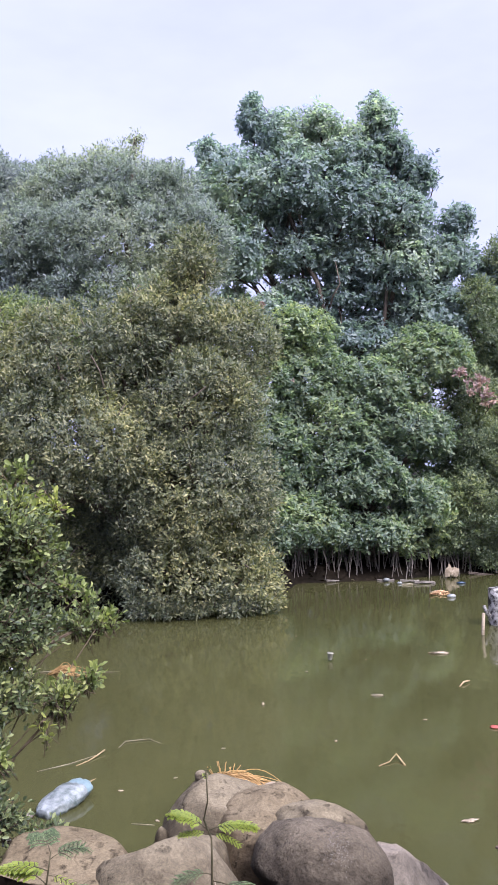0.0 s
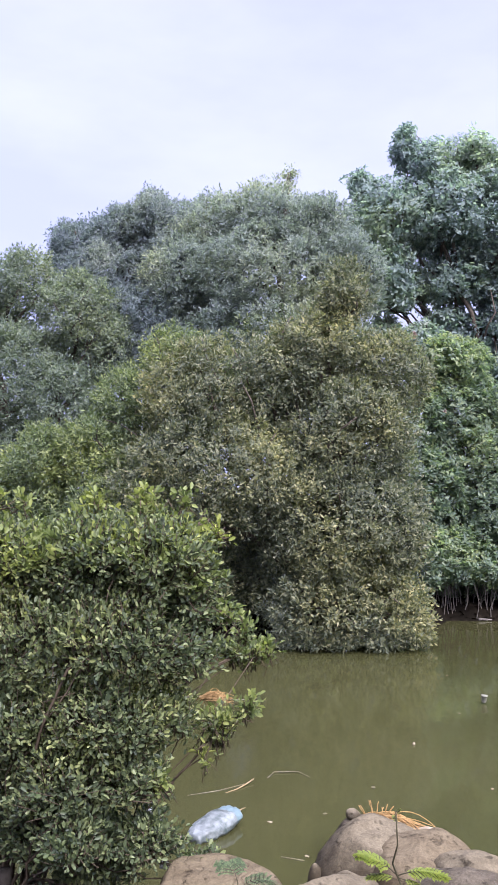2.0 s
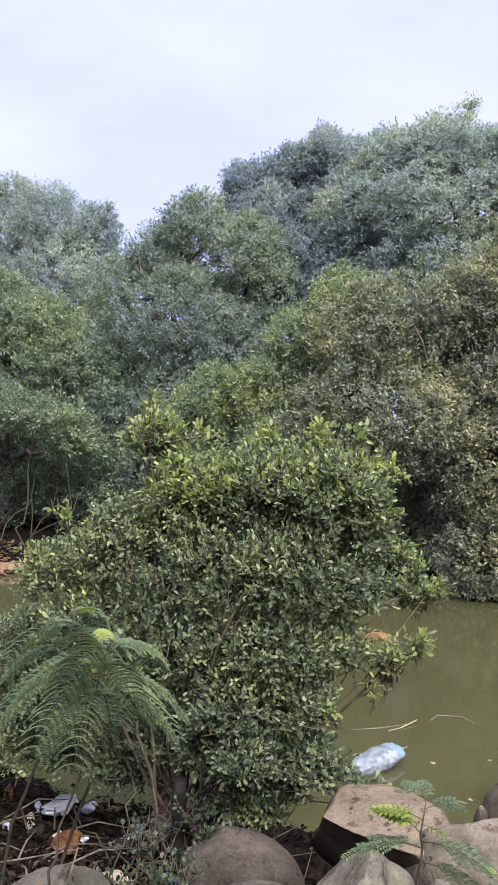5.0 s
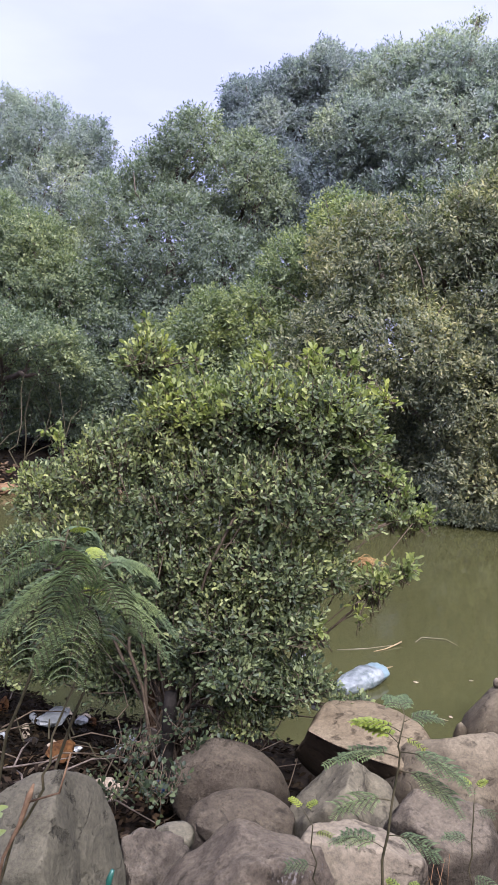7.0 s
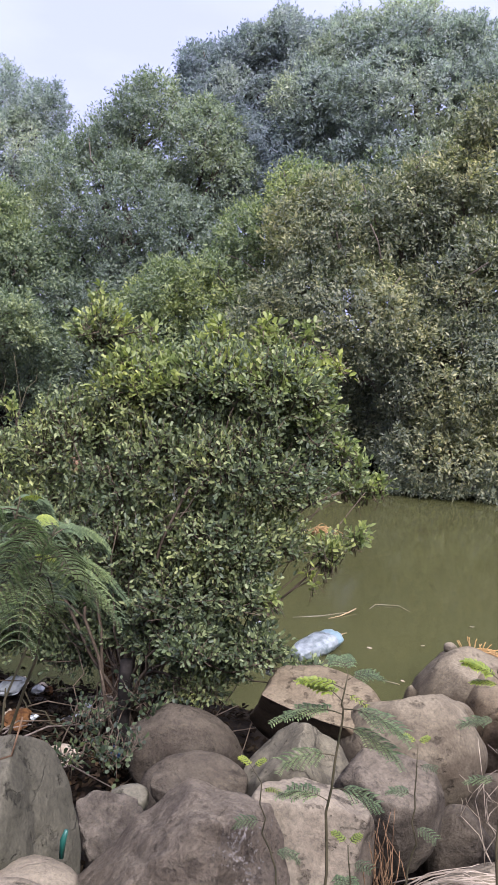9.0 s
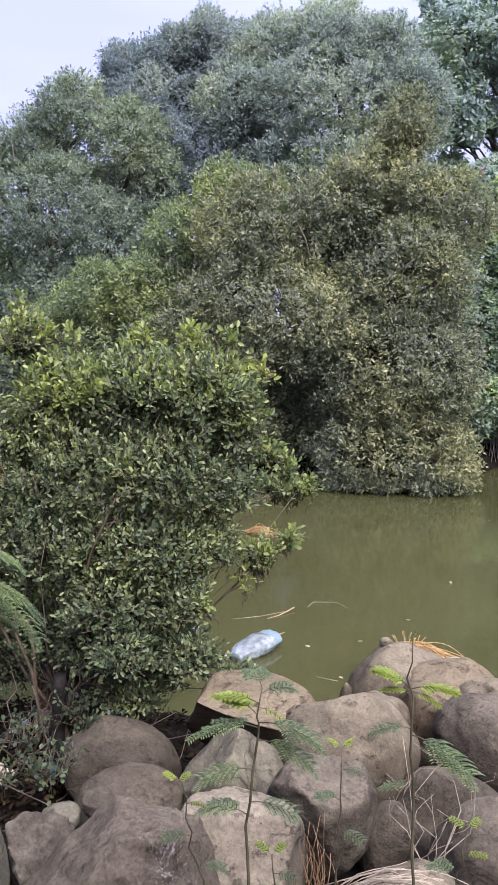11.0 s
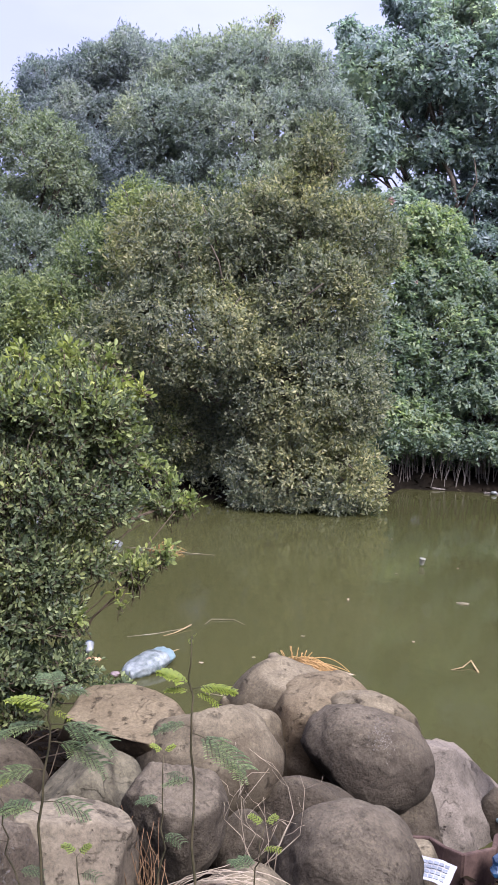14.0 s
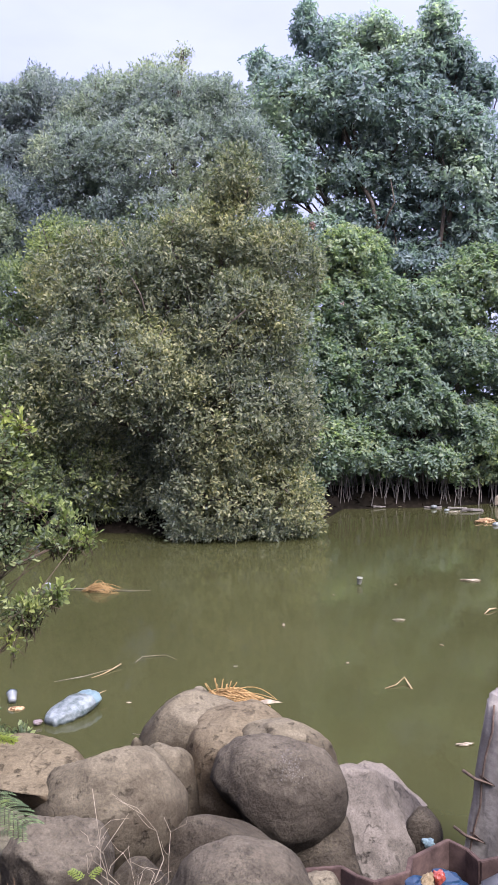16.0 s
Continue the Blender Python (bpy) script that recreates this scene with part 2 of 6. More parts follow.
MAT_STEM = plain_material("green_stem", (0.023, 0.023, 0.011), (0.061, 0.050, 0.028), 40.0, 0.7, 0.3)
MAT_ROOT = plain_material("root_bark", (0.070, 0.062, 0.054), (0.185, 0.165, 0.145), 18.0, 0.9, 0.6)
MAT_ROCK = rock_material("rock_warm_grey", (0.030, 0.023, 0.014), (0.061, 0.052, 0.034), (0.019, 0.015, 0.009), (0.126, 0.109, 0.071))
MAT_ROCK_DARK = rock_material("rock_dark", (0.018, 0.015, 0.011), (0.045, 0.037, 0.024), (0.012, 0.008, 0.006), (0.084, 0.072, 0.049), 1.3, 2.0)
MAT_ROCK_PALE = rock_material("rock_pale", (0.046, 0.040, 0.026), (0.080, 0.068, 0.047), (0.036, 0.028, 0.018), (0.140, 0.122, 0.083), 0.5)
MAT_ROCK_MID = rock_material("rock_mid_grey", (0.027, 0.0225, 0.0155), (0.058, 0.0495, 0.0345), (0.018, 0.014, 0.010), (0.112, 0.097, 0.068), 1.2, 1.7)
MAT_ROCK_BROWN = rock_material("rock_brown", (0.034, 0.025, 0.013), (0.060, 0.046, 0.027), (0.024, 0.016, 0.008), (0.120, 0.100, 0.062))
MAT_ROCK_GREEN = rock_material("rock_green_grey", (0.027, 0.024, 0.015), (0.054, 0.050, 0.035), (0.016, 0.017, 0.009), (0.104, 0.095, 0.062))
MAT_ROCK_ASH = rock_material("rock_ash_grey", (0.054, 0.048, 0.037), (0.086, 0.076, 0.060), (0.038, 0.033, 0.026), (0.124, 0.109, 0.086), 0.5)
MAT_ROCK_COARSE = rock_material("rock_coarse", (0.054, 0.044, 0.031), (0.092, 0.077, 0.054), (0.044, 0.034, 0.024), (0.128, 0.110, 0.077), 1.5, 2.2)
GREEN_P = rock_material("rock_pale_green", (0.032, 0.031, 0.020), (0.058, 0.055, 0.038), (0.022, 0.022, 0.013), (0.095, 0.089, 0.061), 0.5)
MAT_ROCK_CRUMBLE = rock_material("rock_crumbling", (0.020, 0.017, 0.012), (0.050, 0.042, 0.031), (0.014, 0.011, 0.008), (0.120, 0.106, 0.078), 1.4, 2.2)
MAT_STRAW = plain_material("dry_stalk", (0.19, 0.105, 0.038), (0.38, 0.25, 0.11), 30.0, 0.7, 0.3)
MAT_HUSK = plain_material("dead_stalk", (0.055, 0.034, 0.020), (0.150, 0.095, 0.055), 30.0, 0.85, 0.5)
MAT_DEAD_GRASS = plain_material("dead_grass", (0.085, 0.050, 0.026), (0.17, 0.105, 0.055), 30.0, 0.8, 0.3)
MAT_STRAW_PALE = plain_material("pale_straw", (0.153, 0.122, 0.082), (0.281, 0.235, 0.173), 30.0, 0.8, 0.3)
MAT_STICK_PALE = plain_material("pale_stick", (0.178, 0.126, 0.063), (0.304, 0.236, 0.142), 30.0, 0.8, 0.3)
MAT_STICK_WET = plain_material("wet_stick", (0.07, 0.06, 0.035), (0.13, 0.11, 0.06), 30.0, 0.35, 0.3)
MAT_PLASTIC = plain_material("white_plastic", (0.120, 0.130, 0.125), (0.190, 0.200, 0.195), 14.0, 0.35, 0.5, 0.0, 0.01)
MAT_CUP = plain_material("dull_white_cup", (0.15, 0.15, 0.115), (0.24, 0.24, 0.19), 14.0, 0.6, 0.3)
MAT_BAG = plain_material("printed_bag_plastic", (0.050, 0.066, 0.060), (0.165, 0.182, 0.178), 9.0, 0.5, 0.6, 0.0, 0.012, 0.10)
MAT_BLUE_PL = plain_material("blue_plastic", (0.003, 0.016, 0.045), (0.006, 0.030, 0.065), 12.0, 0.35, 0.4)
MAT_PALE_BLUE = plain_material("pale_blue_plastic", (0.085, 0.130, 0.138), (0.125, 0.175, 0.183), 12.0, 0.5, 0.4)
MAT_GREEN_PL = plain_material("green_plastic", (0.006, 0.045, 0.032), (0.014, 0.085, 0.062), 12.0, 0.4, 0.4)
MAT_SACK = plain_material("torn_sack", (0.085, 0.036, 0.014), (0.40, 0.27, 0.15), 34.0, 0.8, 0.8, 0.0, 0.01, 0.06)
MAT_RUSSET = plain_material("coconut_fibre", (0.030, 0.012, 0.004), (0.095, 0.045, 0.014), 26.0, 0.85, 0.6, 0.0, 0.01)
MAT_RED = plain_material("red_plastic", (0.175, 0.017, 0.010), (0.238, 0.049, 0.028), 12.0, 0.4, 0.4)
MAT_PINK = plain_material("faded_pink_plastic", (0.120, 0.084, 0.081), (0.180, 0.140, 0.133), 12.0, 0.5, 0.3)
MAT_DARK = plain_material("black_stump", (0.006, 0.005, 0.004), (0.020, 0.017, 0.014), 22.0, 0.85, 0.8, 0.0, 0.01)
MAT_CONCRETE = plain_material("concrete", (0.12, 0.107, 0.091), (0.195, 0.176, 0.152), 24.0, 0.9, 0.6, 0.0, 0.008)
MAT_RUST = plain_material("rusty_steel", (0.034, 0.022, 0.018), (0.080, 0.052, 0.042), 16.0, 0.75, 0.5, 0.15)
MAT_IRON = plain_material("iron_bar", (0.06, 0.042, 0.032), (0.14, 0.10, 0.075), 40.0, 0.7, 0.4, 0.3)
MAT_PIPE = plain_material("grey_pipe", (0.090, 0.090, 0.090), (0.120, 0.120, 0.119), 8.0, 0.5, 0.15)


def soil_material():
    m, n, l, b, out = nodes_of("soil")
    co = n.new("ShaderNodeTexCoord").outputs["Object"]
    f = noise_tex(n, l, co, 6.0, 8.0, 0.7)
    # Soil tones are darkened to hold the shade under bush and boulders.
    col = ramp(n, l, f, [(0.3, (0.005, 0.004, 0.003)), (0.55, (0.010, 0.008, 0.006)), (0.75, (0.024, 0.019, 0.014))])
    big = ramp(n, l, noise_tex(n, l, co, 0.6, 4.0, 0.6), [(0.35, (0.7, 0.72, 0.7)), (0.65, (1.2, 1.15, 1.05))])
    l.new(mixed(n, l, 1.0, col, big, "MULTIPLY"), b.inputs["Base Color"])
    b.inputs["Roughness"].default_value, b.inputs["Specular IOR Level"].default_value = 0.95, 0.04
    l.new(bumped(n, l, f, 0.9, 0.05), b.inputs["Normal"])
    return m


def water_material():
    m, n, l, b, out = nodes_of("pond_water")
    co = n.new("ShaderNodeTexCoord").outputs["Object"]
    silt = ramp(n, l, noise_tex(n, l, co, 0.22, 4.0, 0.55), [(0.35, (0.0335, 0.0340, 0.0128)), (0.65, (0.0435, 0.0430, 0.0168))])
    l.new(silt, b.inputs["Base Color"])
    b.inputs["Roughness"].default_value = 0.07
    b.inputs["IOR"].default_value = 1.33
    mp = n.new("ShaderNodeMapping")
    mp.inputs["Scale"].default_value = (1.0, 0.45, 1.0)
    l.new(co, mp.inputs["Vector"])
    slow = bumped(n, l, noise_tex(n, l, mp.outputs["Vector"], 2.6, 3.0, 0.5), 0.10, 0.06)
    l.new(bumped(n, l, noise_tex(n, l, mp.outputs["Vector"], 16.0, 3.0, 0.5), 0.05, 0.012, slow), b.inputs["Normal"])
    return m


MAT_SOIL, MAT_WATER = soil_material(), water_material()

# ---- building helpers ----


def mesh_of(name, verts, faces, mat, smooth=False):
    me = bpy.data.meshes.new(name)
    if isinstance(faces, np.ndarray):
        k, nf = faces.shape[1], len(faces)
        me.vertices.add(len(verts))
        me.vertices.foreach_set("co", np.ascontiguousarray(verts, dtype=np.float32).ravel())
        me.loops.add(nf * k)
        me.loops.foreach_set("vertex_index", np.ascontiguousarray(faces, dtype=np.int32).ravel())
        me.polygons.add(nf)
        me.polygons.foreach_set("loop_start", np.arange(0, nf * k, k, dtype=np.int32))
        me.update(calc_edges=True)
    else:
        me.from_pydata([tuple(map(float, v)) for v in verts], [], faces)
    me.materials.append(mat)
    if smooth:
        me.polygons.foreach_set("use_smooth", [True] * len(me.polygons))
    me.update()
    return me


def part_mesh(name, me, parent, label=""):
    ob = new(name, me)
    ob.parent = parent
    return tagged(ob, label)


def part(name, bm, mat, parent, label="", smooth=True):
    me = bpy.data.meshes.new(name)
    bm.to_mesh(me)
    bm.free()
    me.materials.append(mat)
    me.polygons.foreach_set("use_smooth", [smooth] * len(me.polygons))
    return part_mesh(name, me, parent, label)


def thing(name, at, label, category, group="", kind=""):
    ob = new(name)
    ob.location = at
    ob.empty_display_size = 0.1
    return tagged(ob, label, category, group, kind)


def unit(a):
    return a / np.maximum(np.linalg.norm(a, axis=-1, keepdims=True), 1e-9)


def tube_data(paths, sides=6):
    """Tapered tubes along [(points, radii)], as vertices and faces."""
    vs, fs, base = [], [], 0
    for pts, rad in paths:
        pts = np.asarray(pts, float)
        rad = np.broadcast_to(np.asarray(rad, float), (len(pts),))
        tan = unit(np.gradient(pts, axis=0))
        ref = np.array([0.0, 0, 1]) if abs(tan[0][2]) < 0.9 else np.array([1.0, 0, 0])
        u = unit(np.cross(tan, ref))
        w = np.cross(tan, u)
        a = np.linspace(0, 2 * np.pi, sides, endpoint=False)
        ring = pts[:, None] + rad[:, None, None] * (np.cos(a)[None, :, None] * u[:, None] + np.sin(a)[None, :, None] * w[:, None])
        vs.append(ring.reshape(-1, 3))
        for i in range(len(pts) - 1):
            for j in range(sides):
                k = (j + 1) % sides
                fs.append((base + i * sides + j, base + i * sides + k, base + (i + 1) * sides + k, base + (i + 1) * sides + j))
        fs.append(tuple(base + j for j in reversed(range(sides))))
        fs.append(tuple(base + (len(pts) - 1) * sides + j for j in range(sides)))
        base += len(pts) * sides
    return np.concatenate(vs), fs


def tubes(name, paths, mat, sides=6):
    v, f = tube_data(paths, sides)
    return mesh_of(name, v, f, mat, True)


def bent(a, b, r0, r1, rng, wob=0.1, n=7):
    """A crooked limb from a to b."""
    a, b = np.asarray(a, float), np.asarray(b, float)
    t = np.linspace(0, 1, n)
    p = a + (b - a) * t[:, None]
    p += np.cumsum(rng.normal(0, 1, (n, 3)), 0) * wob * np.linalg.norm(b - a) / n * np.sin(np.pi * t)[:, None]
    return p, r0 + (r1 - r0) * t


def leaf_mesh(name, pos, along, normal, length, width, mat, long_leaf=False):
    """Folded blades: each a diamond of two faces, or a rounder blade of four."""
    a = unit(along)
    b = unit(np.cross(normal, a))
    c = np.cross(a, b)
    L, W = length[:, None], width[:, None]
    if not long_leaf:
        v = np.stack([pos, pos + a * L * 0.45 + b * W * 0.5 + c * W * 0.12, pos + a * L - c * L * 0.10, pos + a * L * 0.45 - b * W * 0.5 + c * W * 0.12], 1)
        i = np.arange(len(pos))[:, None] * 4
        f = np.concatenate([i + np.array([[0, 1, 2]]), i + np.array([[0, 2, 3]])], 0)
        return mesh_of(name, v.reshape(-1, 3), f, mat)
    v = np.stack([pos, pos + a * L * 0.32 + b * W * 0.40 + c * W * 0.10, pos + a * L * 0.74 + b * W * 0.46 + c * W * 0.06, pos + a * L - c * L * 0.12,
                  pos + a * L * 0.74 - b * W * 0.46 + c * W * 0.06, pos + a * L * 0.32 - b * W * 0.40 + c * W * 0.10], 1)
    i = np.arange(len(pos))[:, None] * 6
    f = np.concatenate([i + np.array([[0, 1, 2, 3]]), i + np.array([[0, 3, 4, 5]])], 0)
    return mesh_of(name, v.reshape(-1, 3), f, mat)


def wavy(p, scale, seed):
    """Smooth pseudo-random field from a few sines, from -1 to 1."""
    r = np.random.default_rng(seed)
    out = np.zeros(len(p))
    for k in range(6):
        d = r.normal(0, 1, 3)
        out += np.sin(p @ d * scale * (0.7 + 0.35 * k) + r.uniform(0, 6.28)) / (1 + 0.45 * k)
    return out / 2.6


def clumps(lobes, count, rng, low=-0.55, inner=0.2, rough=0.16, puff=0.3, grain=5.0):
    """Places and outward ways of leaf clumps on lumpy ellipsoids: crests are dense, hollows thin."""
    cs, rs = np.array([c for c, _ in lobes]), np.array([r for _, r in lobes])
    area = rs[:, 0] * rs[:, 1] + rs[:, 1] * rs[:, 2] + rs[:, 0] * rs[:, 2]
    seeds = [int(k) for k in rng.integers(1e6, size=3)]
    found, ways, have = [], [], 0
    while have < count:
        n = count * 2
        pick = rng.choice(len(lobes), n, p=area / area.sum())
        d = unit(rng.normal(0, 1, (n, 3)))
        d[:, 2] = np.where(d[:, 2] < low, -d[:, 2], d[:, 2])
        c, r = cs[pick], rs[pick]
        out = unit(d / r)
        p = c + d * r
        crest = 0.45 * wavy(p, grain * 1.9, seeds[0]) + 0.4 * wavy(p, grain * 0.8, seeds[1]) + 0.3 * wavy(p, grain * 0.35, seeds[1] + 1)
        p = c + (p - c) * (1 + rough * wavy(p, 1.2, seeds[2]))[:, None] + out * (puff * 0.6 * crest - 0.10 * min(1.0, puff * 4) - rng.exponential(0.3 * puff, n) + np.where(rng.random(n) < 0.10, rng.uniform(0, 0.55 * puff, n), 0))[:, None]
        deep = rng.random(n) < inner
        p = np.where(deep[:, None], c + (p - c) * rng.uniform(0.5, 0.9, n)[:, None], p)
        keep = (rng.random(n) < np.clip(0.52 + 0.7 * crest, 0.10, 1.0)) | deep
        for k in range(len(lobes)):
            inside = (((p - cs[k]) / rs[k]) ** 2).sum(1) < 0.55
            keep &= ~(inside & (pick != k)) | (rng.random(n) < 0.08)
        found.append(p[keep])
        ways.append(out[keep])
        have += int(keep.sum())
    return np.concatenate(found)[:count], np.concatenate(ways)[:count]


def foliage(name, lobes, n_clumps, per, clump, length, width, mat, parent, seed, low=-0.55, inner=0.2, rough=0.16, rosette=False, up=0.35, label="", puff=0.3, grain=5.0):
    """Leaves on short twigs, or in rosettes at the twigs' ends."""
    rng = np.random.default_rng(seed)
    c, out = clumps(lobes, n_clumps, rng, low, inner, rough, puff, grain)
    n = n_clumps * per
    ax = unit(out * 0.6 + np.array([0, 0, up]) + rng.normal(0, 0.45, (n_clumps, 3)))
    c, ax = np.repeat(c, per, 0), np.repeat(ax, per, 0)
    if rosette:
        side = unit(np.cross(ax, rng.normal(0, 1, (n, 3))))
        lift = rng.uniform(-0.25, 0.9, n)[:, None]
        along = unit(side + ax * lift)
        pos = c + rng.normal(0, clump, (n, 3))
        normal = unit(ax * 1.0 - side * lift + rng.normal(0, 0.15, (n, 3)))
    else:
        s = rng.random(n)
        side = unit(np.cross(ax, rng.normal(0, 1, (n, 3))))
        reach = clump * np.repeat(rng.uniform(0.5, 1.5, n_clumps), per)
        pos = c + ax * ((s - 0.5) * reach)[:, None] + side * (rng.random(n) * 0.22 * clump)[:, None]
        along = unit(side * (1.2 - 0.7 * s)[:, None] + ax * (0.3 + 0.6 * s)[:, None] + rng.normal(0, 0.35, (n, 3)))
        normal = unit(rng.normal(0, 0.5, (n, 3)) + np.repeat(out, per, 0) * 0.8 + np.array([0, 0, 0.5]))
    keep = pos[:, 2] > 0.05
    pos, along, normal = pos[keep], along[keep], normal[keep]
    n = len(pos)
    size = rng.uniform(0.65, 1.25, n)
    at = np.array(parent.location)
    me = leaf_mesh(name, pos - at, along, normal, length * size, width * size * rng.uniform(0.85, 1.15, n), mat, rosette)
    return part_mesh(name, me, parent, label)


def limbs(base, lobes, rng, r0, parent, fork=0.35, per_lobe=3):
    """A trunk that forks into limbs, with boughs into every lobe."""
    base = np.array(base, float)
    top = np.mean([c for c, _ in lobes], 0)
    fk = base + (top - base) * fork
    at = np.array(parent.location)
    p, r = bent(base - (0, 0, 0.25), fk, r0, r0 * 0.7, rng, 0.12)
    part_mesh("trunk", tubes("trunk", [(p - at, r)], MAT_BARK, 9), parent)
    for c, rad in lobes:
        p, r = bent(fk, np.array(c), r0 * 0.5, r0 * 0.18, rng, 0.25, 9)
        paths = [(p - at, r)]
        for _ in range(per_lobe):
            k = int(rng.integers(4, 9))
            d = unit(rng.normal(0, 1, 3) + (0, 0, 0.5))
            q, s = bent(p[k], np.array(c) + d * np.array(rad) * 0.9, r[k] * 0.6, r0 * 0.05, rng, 0.3, 7)
            paths.append((q - at, s))
        part_mesh("limb", tubes("limb", paths, MAT_BARK, 6), parent)

# ---- ground and water ----
FAR = [(-60, 15.0), (-14, 16.2), (-9.5, 17.0), (-7.6, 17.6), (-6, 19.6), (-1, 19.6), (1.2, 20.4), (2.0, 21.6), (2.4, 23.4), (5.0, 23.9), (7.4, 25.2), (12, 27.0), (60, 30)]


def ground_height(x, y):
    near = np.interp(y, [2.0, 4.4, 5.0, 5.5, 6.2, 7.0, 7.6, 8.4, 9.2, 11.0], [1.30, 1.28, 1.12, 0.92, 0.62, 0.40, 0.25, 0.08, -0.15, -0.7])
    near = near - 0.75 * np.clip((x - 2.15) / 0.25, 0, 1) * np.clip((y - 6.95 - 0.35 * np.clip(x - 2.5, 0, 1)) / 0.3, 0, 1)
    pit = np.clip((x + 0.35) / 0.4, 0, 1) * np.clip((2.4 - x) / 0.4, 0, 1) * np.clip((y - 5.6) / 0.4, 0, 1)
    near = np.where(pit > 0.01, np.maximum(near - 0.34 * pit, np.minimum(near, 0.06)), near)
    fy = np.interp(x, [p[0] for p in FAR], [p[1] for p in FAR])
    s = np.clip((y - fy + 0.9) / 2.2, 0, 1)
    far = -0.7 + (s * s * (3 - 2 * s)) * 1.02 + np.clip(y - fy - 2, 0, 30) * 0.012
    z = np.maximum(near, far)
    side = np.clip((np.abs(x - 1) - 17) / 4, 0, 1)
    z = np.maximum(z, -0.7 + 1.2 * side * side * (3 - 2 * side))
    p = np.stack([x, y, 0 * x], -1).reshape(-1, 3)
    return z + 0.05 * wavy(p, 2.3, 5).reshape(x.shape) + 0.025 * wavy(p, 7.0, 6).reshape(x.shape)


def axis(lo, hi, step, far):
    mid = np.arange(lo, hi + 1e-6, step)
    g = [step]
    while sum(g) < far:
        g.append(g[-1] * 1.35)
    o = np.cumsum(g)
    return np.concatenate([lo - o[::-1], mid, hi + o])


gx, gy = axis(-15, 13, 0.16, 900), axis(-3, 30, 0.16, 900)
X, Y = np.meshgrid(gx, gy)
Zg = ground_height(X, Y)
nx, ny = len(gx), len(gy)
ii = (np.arange(ny - 1)[:, None] * nx + np.arange(nx - 1)[None]).ravel()
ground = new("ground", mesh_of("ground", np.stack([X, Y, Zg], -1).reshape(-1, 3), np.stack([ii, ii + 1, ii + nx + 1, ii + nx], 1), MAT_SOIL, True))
tagged(ground, "dark soil bank strewn with dry leaves", "ground", kind="structure")

wv = np.array([(-40, 2, 0), (42, 2, 0), (42, 40, 0), (-40, 40, 0)], float)
water = new("water", mesh_of("water", wv, [(0, 1, 2, 3)], MAT_WATER))
tagged(water, "still murky olive-green pond water", "water", kind="structure")

# ---- boulders ----


def boulder(at, size, turn, seed, mat, label, facets=0, lump=0.16, cuts=(), category="boulder", coarse=0.026, sharp=0.93):
    """A worn boulder: a ball flattened by planes, with dents and ridges. size: width, depth, height."""
    rng = np.random.default_rng(seed)
    bm = bmesh.new()
    bmesh.ops.create_icosphere(bm, subdivisions=5 if size[0] > 0.25 else 3, radius=1.0)
    me = bpy.data.meshes.new("boulder")
    bm.to_mesh(me)
    bm.free()
    v = np.empty(len(me.vertices) * 3)
    me.vertices.foreach_get("co", v)
    v = v.reshape(-1, 3)
    planes = [unit(rng.normal(0, 1, 3)) for _ in range(facets)]
    for d in planes:
        h = rng.uniform(0.62, 0.85)
        over = np.clip(v @ d - h, 0, None)
        v = v - d * (over * 0.88)[:, None]
    for d, h in cuts:
        d = unit(np.array(d, float))
        over = np.clip(v @ d - h, 0, None)
        v = v - d * (over * sharp)[:, None]
    n = unit(v)
    v = v + n * (lump * wavy(n, 1.6, seed) + 0.20 * lump * wavy(n, 4.2, seed + 1) + 0.06 * lump * wavy(n, 11.0, seed + 2))[:, None]
    fine = np.array([noise.fractal(Vector(p * 3.2) + Vector((seed, 0, 0)), 0.9, 2.1, 5) for p in n])
    v = v + n * (coarse * fine)[:, None]
    lo, hi = v.min(0), v.max(0)
    v = (v - (lo + hi) / 2) / (hi - lo) * np.array(size)
    me.vertices.foreach_set("co", v.ravel())
    me.materials.append(mat)
    me.polygons.foreach_set("use_smooth", [True] * len(me.polygons))
    ob = new("boulder", me)
    ob.matrix_world = pose(*at, *turn)
    return tagged(ob, label, category, "boulders of the bank")


GREY, DARK_R, PALE, BROWN_R, GREEN_R = MAT_ROCK, MAT_ROCK_DARK, MAT_ROCK_PALE, MAT_ROCK_BROWN, MAT_ROCK_GREEN
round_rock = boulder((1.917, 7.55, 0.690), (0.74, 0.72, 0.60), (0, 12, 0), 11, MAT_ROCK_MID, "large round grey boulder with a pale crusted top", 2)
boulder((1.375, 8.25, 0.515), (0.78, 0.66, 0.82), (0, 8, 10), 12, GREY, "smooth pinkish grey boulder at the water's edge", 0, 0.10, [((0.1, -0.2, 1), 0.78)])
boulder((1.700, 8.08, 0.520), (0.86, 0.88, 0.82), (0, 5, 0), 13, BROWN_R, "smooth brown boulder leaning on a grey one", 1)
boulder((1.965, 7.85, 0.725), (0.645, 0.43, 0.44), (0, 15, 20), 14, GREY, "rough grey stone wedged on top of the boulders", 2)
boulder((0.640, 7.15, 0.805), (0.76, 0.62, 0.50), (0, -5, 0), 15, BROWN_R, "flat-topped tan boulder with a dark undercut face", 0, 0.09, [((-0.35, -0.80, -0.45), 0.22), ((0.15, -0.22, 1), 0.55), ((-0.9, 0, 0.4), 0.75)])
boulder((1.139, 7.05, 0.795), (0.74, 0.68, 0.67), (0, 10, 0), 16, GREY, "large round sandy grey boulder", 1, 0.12)
